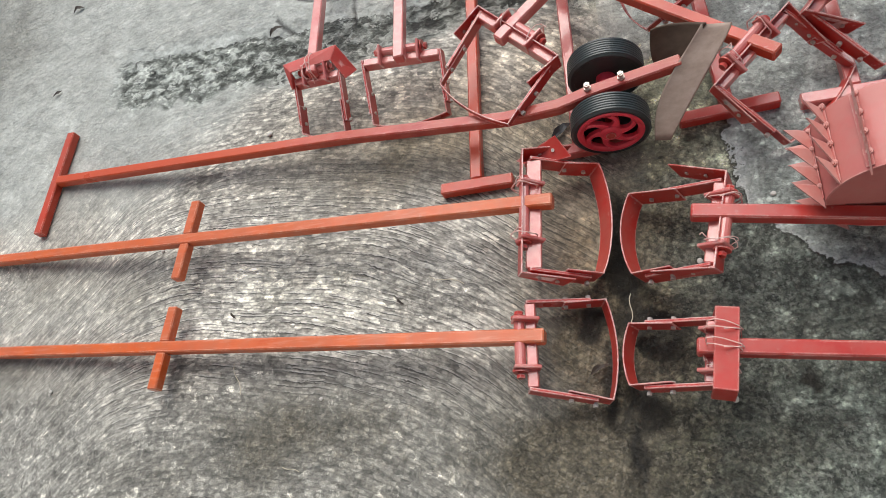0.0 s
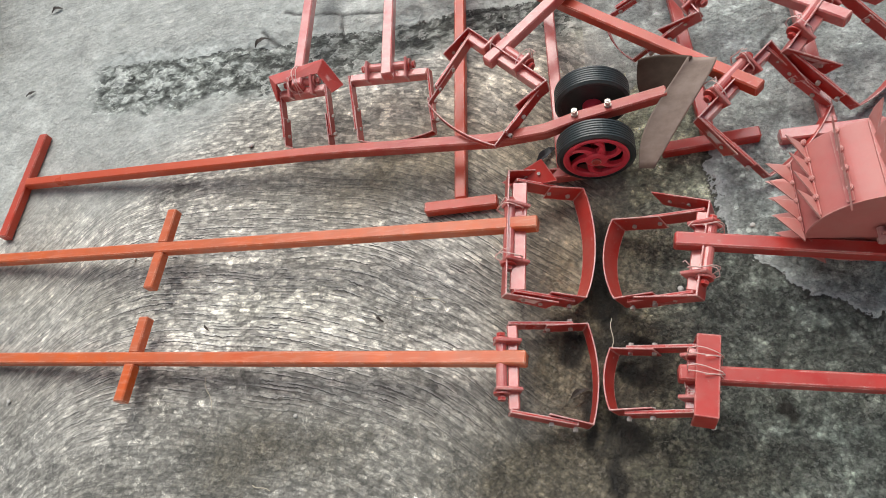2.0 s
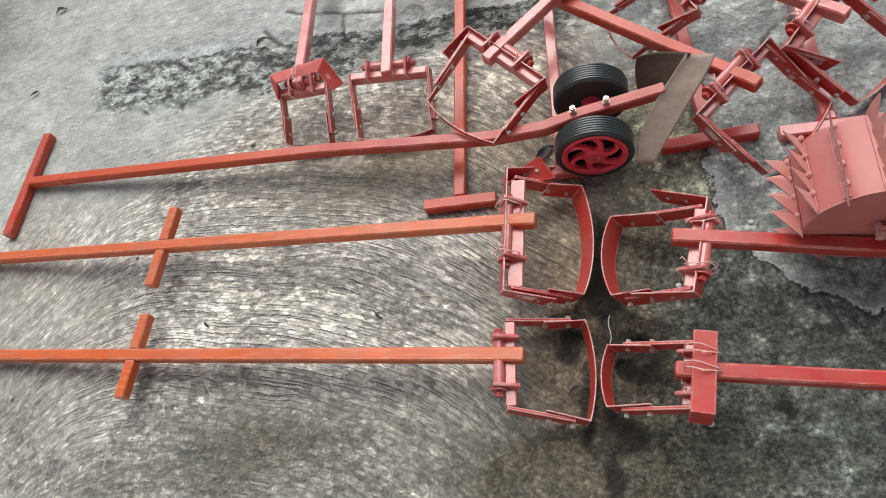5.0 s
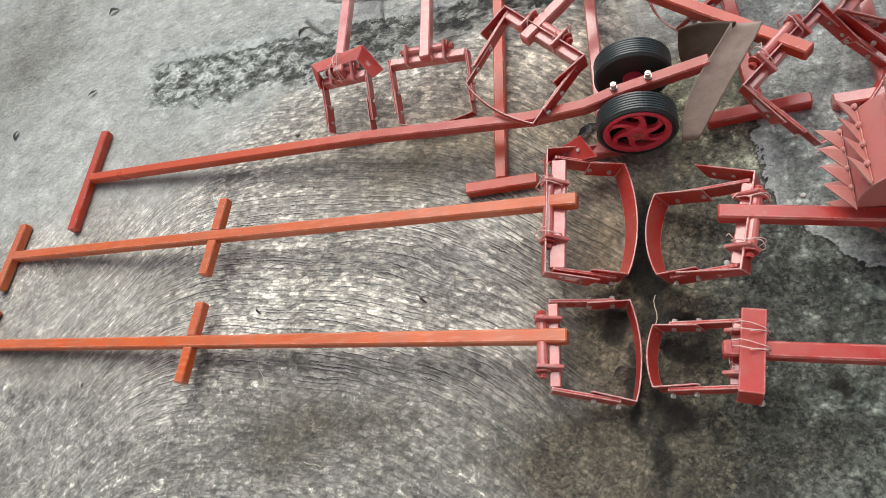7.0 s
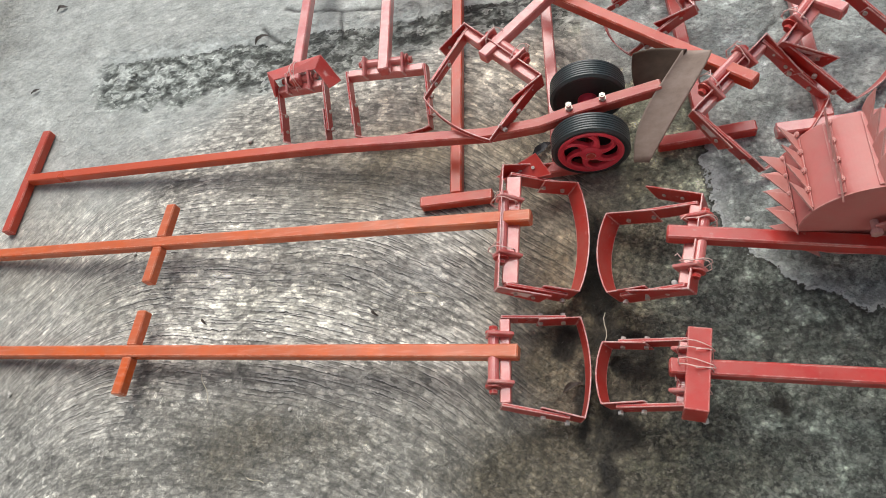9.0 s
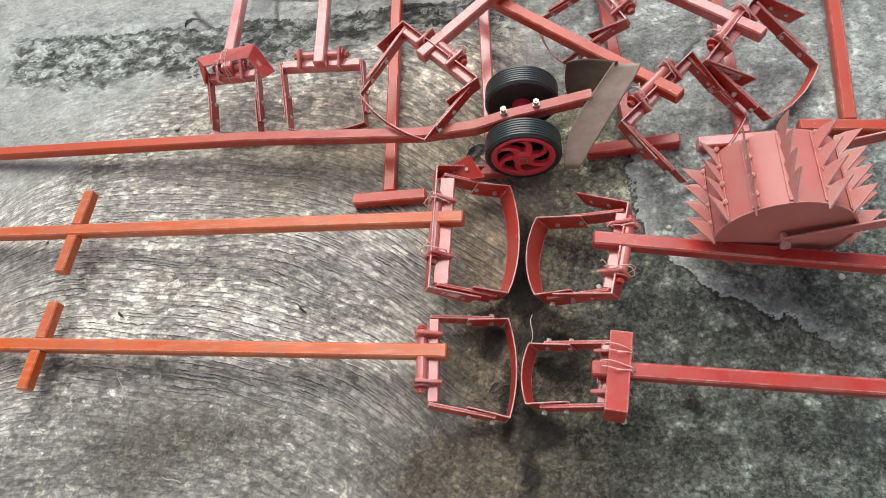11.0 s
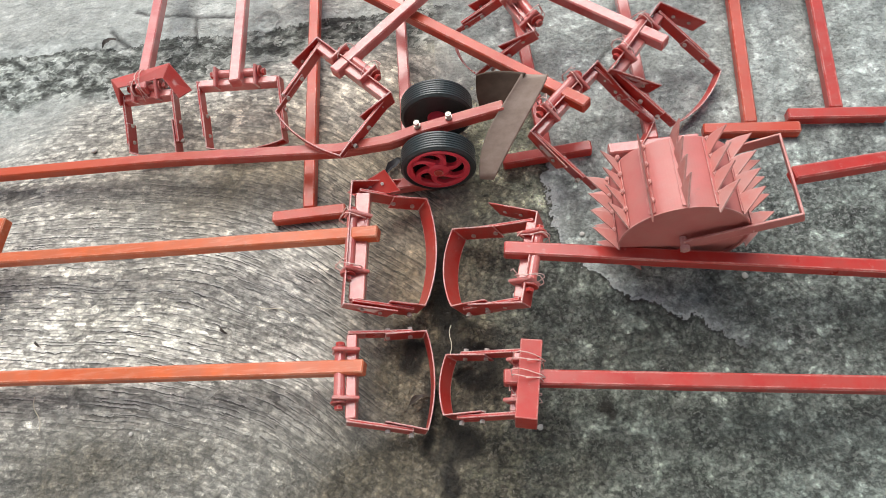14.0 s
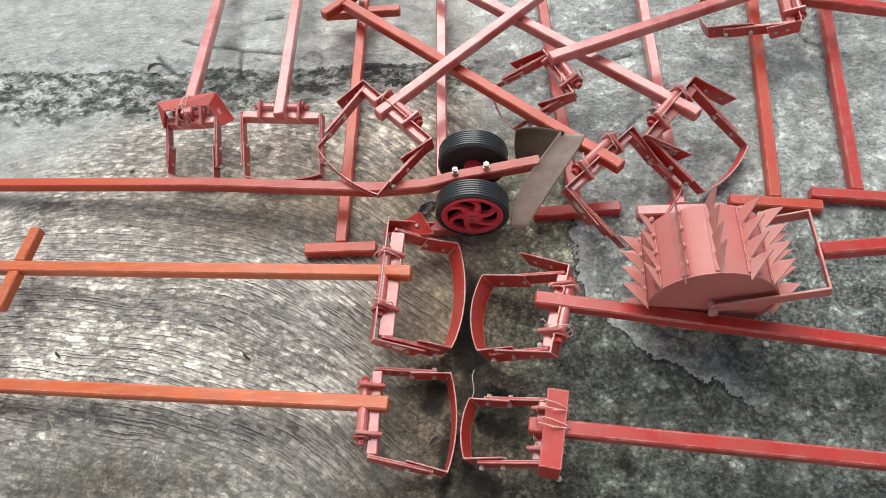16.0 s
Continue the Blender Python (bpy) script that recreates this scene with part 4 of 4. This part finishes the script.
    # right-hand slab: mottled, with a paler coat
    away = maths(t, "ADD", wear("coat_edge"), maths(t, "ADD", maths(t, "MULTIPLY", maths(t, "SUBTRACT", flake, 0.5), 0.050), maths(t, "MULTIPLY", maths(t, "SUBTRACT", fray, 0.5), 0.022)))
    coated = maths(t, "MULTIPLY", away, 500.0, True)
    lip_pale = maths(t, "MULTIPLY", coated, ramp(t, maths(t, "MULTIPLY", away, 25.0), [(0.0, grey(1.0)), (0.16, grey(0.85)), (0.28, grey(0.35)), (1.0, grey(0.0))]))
    # shadow of the coat's step, painted as a dark line outside its edge
    lip_shade = maths(t, "MULTIPLY", maths(t, "SUBTRACT", 1.0, coated), maths(t, "ADD", maths(t, "MULTIPLY", away, 80.0), 1.0, True))
    bare = ramp(t, mott, [(0.34, (0.118, 0.138, 0.115)), (0.50, (0.170, 0.196, 0.166)), (0.68, (0.25, 0.278, 0.242))])
    patch = noise_tex(t, pos, 13.0, 7.0, 0.62)
    coat = ramp(t, patch, [(0.32, (0.275, 0.308, 0.280)), (0.44, (0.375, 0.415, 0.385)), (0.56, (0.43, 0.472, 0.44)), (0.68, (0.55, 0.595, 0.56))])
    mid_tone = ramp(t, blot, [(0.34, (0.138, 0.163, 0.142)), (0.66, (0.255, 0.292, 0.26))])
    near_by = ramp(t, maths(t, "MULTIPLY", maths(t, "ADD", sep.outputs[1], maths(t, "MULTIPLY", patch, 0.3)), 0.5), [(0.52, grey(1)), (0.62, grey(0.12))])
    coat = mix(t, maths(t, "MULTIPLY", near_by, 0.45), coat, mid_tone)
    peel = node(t, "ShaderNodeTexNoise", Scale=26.0, Detail=5.0, Roughness=0.60, Distortion=0.25)
    t.links.new(join(maths(t, "MULTIPLY", sep.outputs[0], 0.8), sep.outputs[1], 3.0), peel.inputs["Vector"])
    speck = ramp(t, peel.outputs["Fac"], [(0.34, grey(0.40)), (0.46, grey(1.0)), (0.468, grey(0.55)), (0.53, grey(1.35)), (0.538, grey(0.85)), (0.60, grey(2.0)), (0.66, grey(2.3))])
    slab = mix(t, maths(t, "SUBTRACT", 0.85, maths(t, "MULTIPLY", maths(t, "MULTIPLY", coated, maths(t, "SUBTRACT", 1.0, wear("worn_plain"))), 0.35)), mix(t, wear("worn_plain"), mix(t, coated, bare, coat), mid_tone), speck, "MULTIPLY")
    slab = mix(t, maths(t, "MULTIPLY", maths(t, "SUBTRACT", 1.0, coated), ramp(t, maths(t, "ADD", sep.outputs[1], maths(t, "MULTIPLY", patch, 0.3)), [(0.96, grey(0)), (1.12, grey(1))])), slab, mix(t, 1.0, slab, (2.7, 2.5, 2.2), "MULTIPLY"))
    clumped = ramp(t, noise_tex(t, pos, 21.0, 4.0, 0.6), [(0.38, grey(0.35)), (0.60, grey(0.95))])
    slab = mix(t, maths(t, "MULTIPLY", maths(t, "MULTIPLY", near_by, clumped), maths(t, "SUBTRACT", 1.0, maths(t, "MULTIPLY", maths(t, "MULTIPLY", coated, maths(t, "SUBTRACT", 1.0, wear("worn_plain"))), 0.1))), slab, knobs, "MULTIPLY")
    slab = mix(t, maths(t, "ADD", 0.3, maths(t, "MULTIPLY", near_by, 0.6)), slab, ramp(t, noise_tex(t, pos, 15.0, 5.0, 0.6), [(0.36, grey(0.55)), (0.47, grey(0.9)), (0.56, grey(1.15)), (0.66, grey(1.9))]), "MULTIPLY")
    calm = maths(t, "MULTIPLY", coated, maths(t, "SUBTRACT", 1.0, wear("worn_plain")))
    slab = mix(t, maths(t, "SUBTRACT", 0.5, maths(t, "MULTIPLY", calm, 0.2)), slab, grained, "MULTIPLY")
    slab = mix(t, maths(t, "SUBTRACT", 0.55, maths(t, "MULTIPLY", calm, 0.25)), slab, chipped, "MULTIPLY")
    slab = mix(t, 0.5, slab, dents, "MULTIPLY")
    slab = mix(t, maths(t, "MULTIPLY", fleck, maths(t, "SUBTRACT", 0.55, maths(t, "MULTIPLY", calm, 0.25))), slab, mix(t, coated, (0.37, 0.40, 0.355), (0.46, 0.48, 0.45)))
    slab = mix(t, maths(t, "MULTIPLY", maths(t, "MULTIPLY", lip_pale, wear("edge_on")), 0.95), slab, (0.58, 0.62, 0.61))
    slab = mix(t, maths(t, "MULTIPLY", maths(t, "MULTIPLY", lip_shade, wear("edge_on")), 0.85), slab, (0.03, 0.03, 0.025))
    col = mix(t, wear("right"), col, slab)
    col = mix(t, wear("skim"), col, mix(t, 1.0, col, (1.28, 1.28, 1.28), "MULTIPLY"))
    # scoured band: dark pits among pale crusts
    torn = node(t, "ShaderNodeTexNoise", Scale=34.0, Detail=7.0, Roughness=0.68, Distortion=0.35)
    t.links.new(join(maths(t, "MULTIPLY", sep.outputs[0], 0.8), sep.outputs[1], 0.0), torn.inputs["Vector"])
    isle = node(t, "ShaderNodeTexNoise", Scale=24.0, Detail=6.0, Roughness=0.62, Distortion=0.2)
    t.links.new(join(maths(t, "MULTIPLY", sep.outputs[0], 0.65), sep.outputs[1], 4.0), isle.inputs["Vector"])
    crust = maths(t, "ADD", maths(t, "MULTIPLY", maths(t, "SUBTRACT", wear("crust"), 0.5), 0.05), torn.outputs["Fac"])
    pits = ramp(t, crust, [(0.37, (0.022, 0.024, 0.020)), (0.45, (0.085, 0.092, 0.080)), (0.52, (0.165, 0.178, 0.158)), (0.60, (0.36, 0.38, 0.35))])
    pits = mix(t, ramp(t, isle.outputs["Fac"], [(0.555, grey(0)), (0.575, grey(0.85)), (0.63, grey(0.35))]), pits, (0.50, 0.52, 0.485))
    pits = mix(t, ramp(t, isle.outputs["Fac"], [(0.395, grey(0.85)), (0.42, grey(0))]), pits, (0.032, 0.034, 0.028))
    pits = mix(t, 0.35, pits, chipped, "MULTIPLY")
    pits = mix(t, ramp(t, maths(t, "ADD", sep.outputs[0], 1.5), [(0.45, grey(0)), (0.75, grey(1))]), mix(t, 1.0, pits, (1.75, 1.75, 1.72), "MULTIPLY"), mix(t, 1.0, pits, (1.15, 1.15, 1.13), "MULTIPLY"))
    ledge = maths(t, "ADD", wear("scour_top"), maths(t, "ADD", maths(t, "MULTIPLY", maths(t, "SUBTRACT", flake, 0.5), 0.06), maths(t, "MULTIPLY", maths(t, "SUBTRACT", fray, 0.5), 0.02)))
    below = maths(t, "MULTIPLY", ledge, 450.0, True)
    # shadow under the broken ledge, painted as a narrow dark strip
    brink_shade = maths(t, "MULTIPLY", below, maths(t, "SUBTRACT", 1.0, maths(t, "MULTIPLY", ledge, 90.0), True))
    broken = ramp(t, isle.outputs["Fac"], [(0.44, grey(0.15)), (0.52, grey(1))])
    scoured = maths(t, "MULTIPLY", wear("scour"), below)
    col = mix(t, scoured, col, pits)
    col = mix(t, maths(t, "MULTIPLY", maths(t, "MULTIPLY", maths(t, "MULTIPLY", brink_shade, wear("scour")), broken), 0.9), col, (0.022, 0.022, 0.018))
    # damp brown stains with painted shade under the heads, cracks, pale specks
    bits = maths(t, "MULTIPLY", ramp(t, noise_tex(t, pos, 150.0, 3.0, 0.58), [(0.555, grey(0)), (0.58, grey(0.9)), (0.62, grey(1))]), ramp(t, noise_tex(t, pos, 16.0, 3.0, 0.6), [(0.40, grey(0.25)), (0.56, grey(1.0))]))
    mud_shade = mix(t, 0.8, mix(t, ramp(t, mott, [(0.35, grey(0)), (0.65, grey(1))]), (0.052, 0.044, 0.030), (0.150, 0.127, 0.093)), grained, "MULTIPLY")
    mud_shade = mix(t, 0.5, mix(t, 1.0, mud_shade, dents, "MULTIPLY"), mix(t, 1.0, col, (0.55, 0.48, 0.36), "MULTIPLY"))
    mud_shade = mix(t, 0.7, mud_shade, knobs, "MULTIPLY")
    mud_shade = mix(t, maths(t, "MULTIPLY", bits, 0.45), mud_shade, (0.34, 0.31, 0.25))
    col = mix(t, maths(t, "MULTIPLY", wear("damp_shade"), 0.95), col, mud_shade)
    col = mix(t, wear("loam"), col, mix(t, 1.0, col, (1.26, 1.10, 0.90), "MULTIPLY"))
    # near-black soil, darkened also for the shadows inside the heads
    col = mix(t, maths(t, "MULTIPLY", wear("soil_shade"), 0.95), col, mix(t, 0.5, (0.022, 0.018, 0.012), knobs, "MULTIPLY"))
    col = mix(t, maths(t, "MULTIPLY", wear("crack"), 0.85), col, (0.03, 0.028, 0.024))
    col = mix(t, ramp(t, grit, [(0.70, grey(0)), (0.76, grey(0.55))]), col, (0.62, 0.61, 0.57))
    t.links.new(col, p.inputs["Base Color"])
    t.links.new(ramp(t, mott, [(0.3, grey(0.48)), (0.7, grey(0.72))]), p.inputs["Roughness"])
    p.inputs["Specular IOR Level"].default_value = 0.45
    rough = mix(t, wear("brush"), mix(t, 0.3, mix(t, 0.6, flake, mix(t, 0.6, speck, lump)), coated), mix(t, wear("scrubbed"), mix(t, 0.4, high, mix(t, 0.5, chunk, dash_tone.outputs[0])), mix(t, 0.7, high, crumb)))
    rough = mix(t, scoured, rough, mix(t, 0.35, ramp(t, torn.outputs["Fac"], [(0.38, grey(0)), (0.62, grey(1))]), ramp(t, isle.outputs["Fac"], [(0.42, grey(0)), (0.58, grey(1))])))
    rough = mix(t, maths(t, "MULTIPLY", maths(t, "MULTIPLY", calm, wear("right")), 0.6), rough, grey(0.5))
    first = bump(t, rough, 1.0, 0.011, p)
    crumbs = maths(t, "MULTIPLY", maths(t, "ADD", fleck, bits), maths(t, "MAXIMUM", wear("right"), wear("damp_shade")))
    second = bump(t, mix(t, 0.35, mix(t, 0.5, mix(t, 0.5, flake, crumb), grain), crumbs), 0.8, 0.005, p, first)
    # embossed crumbs where the skin is worn off
    gritty = ramp(t, noise_tex(t, pos, 78.0, 5.0, 0.62), [(0.40, grey(0)), (0.47, grey(0.35)), (0.53, grey(0.65)), (0.60, grey(1))])
    bare_skin = maths(t, "MAXIMUM", maths(t, "MULTIPLY", wear("right"), maths(t, "SUBTRACT", 1.0, maths(t, "MULTIPLY", calm, 0.7))), maths(t, "MAXIMUM", wear("damp_shade"), maths(t, "MULTIPLY", maths(t, "MULTIPLY", wear("scrubbed"), wear("brush")), 0.35)))
    bump(t, maths(t, "MULTIPLY", gritty, bare_skin), 0.8, 0.006, p, second)


sheet = floor_sheet()
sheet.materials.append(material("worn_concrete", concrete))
tagged(new("floor", sheet), "worn grey concrete floor with broom marks, scoured band and stains", "floor", kind="structure")


def slab_box(name, lo, hi, label, category):
    bm = bmesh.new()
    bmesh.ops.create_cube(bm, size=1.0, matrix=Matrix.LocRotScale([(a + b) / 2 for a, b in zip(lo, hi)], None, [b - a for a, b in zip(lo, hi)]))
    return tagged(part(name, bm, PLASTER), label, category, kind="structure")


# unseen walls and roof, added to block and bounce the daylight
slab_box("unseen_wall_south", (-5.0, -1.75, -0.1), (3.2, -1.55, 3.2), "unseen grey plastered wall added behind the camera", "wall")
slab_box("unseen_wall_east", (3.0, -1.55, -0.1), (3.2, 6.0, 1.1), "unseen grey plastered side wall added to shape light", "wall")
slab_box("ceiling", (-5.0, -1.75, 3.2), (3.2, -0.55, 3.3), "unseen pale roof slab added over the near end", "ceiling")

# ---- bits that lie about ----


def pebble(name, at, size, mat, label, category, seed):
    rnd = random.Random(seed)
    bm = bmesh.new()
    bmesh.ops.create_icosphere(bm, subdivisions=2, radius=size / 2)
    off = V((rnd.uniform(0, 9), rnd.uniform(0, 9), 0))
    for v in bm.verts:
        v.co *= 1 + 0.28 * noise.noise(v.co / size * 1.9 + off)
        v.co.z *= 0.62
        v.co = v.co + V((at[0], at[1], size * 0.26))
    return tagged(part(name, bm, mat, None, "", True), label, category)


def curl(name, p, q, width, rise, mat, label, category):
    """A dry leaf or scrap: a pointed, folded and twisted blade, thin but solid."""
    p, q = V((*p, 0.003)), V((*q, 0.003))
    side = (q - p).normalized().cross(UP)
    rnd = random.Random(round(p.x * 1000))
    bm, cols = bmesh.new(), []
    for i in range(9):
        f = i / 8
        c = p.lerp(q, f) + UP * rise * math.sin(math.pi * f) * rnd.uniform(0.6, 1.2) + side * width * 0.35 * math.sin(2.6 * f + p.y * 9)
        w = width * (0.06 + 0.50 * math.sin(math.pi * f) ** 0.8) * rnd.uniform(0.65, 1.25)
        lift = UP * w * 0.7 * math.sin(1.0 + 2.4 * f)
        cols.append([bm.verts.new(c + o) for o in (side * -w + lift, -UP * 0.0006, side * w * 0.8 + lift * 0.5, UP * 0.0008)])
    for a, b in zip(cols, cols[1:]):
        for k in range(4):
            bm.faces.new((a[k], a[(k + 1) % 4], b[(k + 1) % 4], b[k]))
    bm.faces.new(cols[0][::-1])
    bm.faces.new(cols[-1])
    return tagged(part(name, bm, mat), label, category)


for k, (at, size) in enumerate((((-0.867, 1.118), 0.014), ((0.176, 0.366), 0.012), ((0.152, 0.63), 0.012), ((-1.135, 0.806), 0.009), ((-1.38, 0.45), 0.010), ((-0.627, 0.401), 0.009), ((0.597, 0.632), 0.013), ((0.300, 0.756), 0.011))):
    pebble("pebble", at, size, STONE, "small pale pebble lying on the concrete", "pebble", k)
for p, q, w, rise in (((-1.765, 1.80), (-1.725, 1.82), 0.016, 0.006), ((-1.725, 1.432), (-1.695, 1.45), 0.010, 0.004), ((-2.01, 1.345), (-2.0, 1.305), 0.014, 0.005),
                      ((-0.925, 1.475), (-0.885, 1.50), 0.018, 0.012), ((-0.066, 0.420), (-0.030, 0.440), 0.010, 0.008), ((-0.470, 0.607), (-0.450, 0.599), 0.007, 0.005), ((-0.892, 0.615), (-0.872, 0.601), 0.006, 0.005)):
    curl("dry_leaf", p, q, w, rise, LEAF, "small curled dark dry leaf on the concrete", "leaf")
curl("black_scrap", (-0.125, 0.952), (-0.068, 0.990), 0.018, 0.010, BLACK, "scrap of black sheeting beside a hoe head", "scrap")
for p, q in (((-0.858, 0.491), (-0.829, 0.420)), ((-0.396, 0.656), (-0.318, 0.634)), ((-0.70, 0.265), (-0.66, 0.255)), ((0.019, 0.577), (0.015, 0.517))):
    a, b = V((*p, 0.002)), V((*q, 0.002))
    bm = wire([a.lerp(b, i / 5) + V((0, 0, 0.002 * math.sin(i))) + (b - a).cross(UP) * 0.05 * math.sin(i * 1.3) for i in range(6)], 0.0009)
    tagged(part("straw", bm, STRAW), "thin pale dry straw lying on the concrete", "straw")
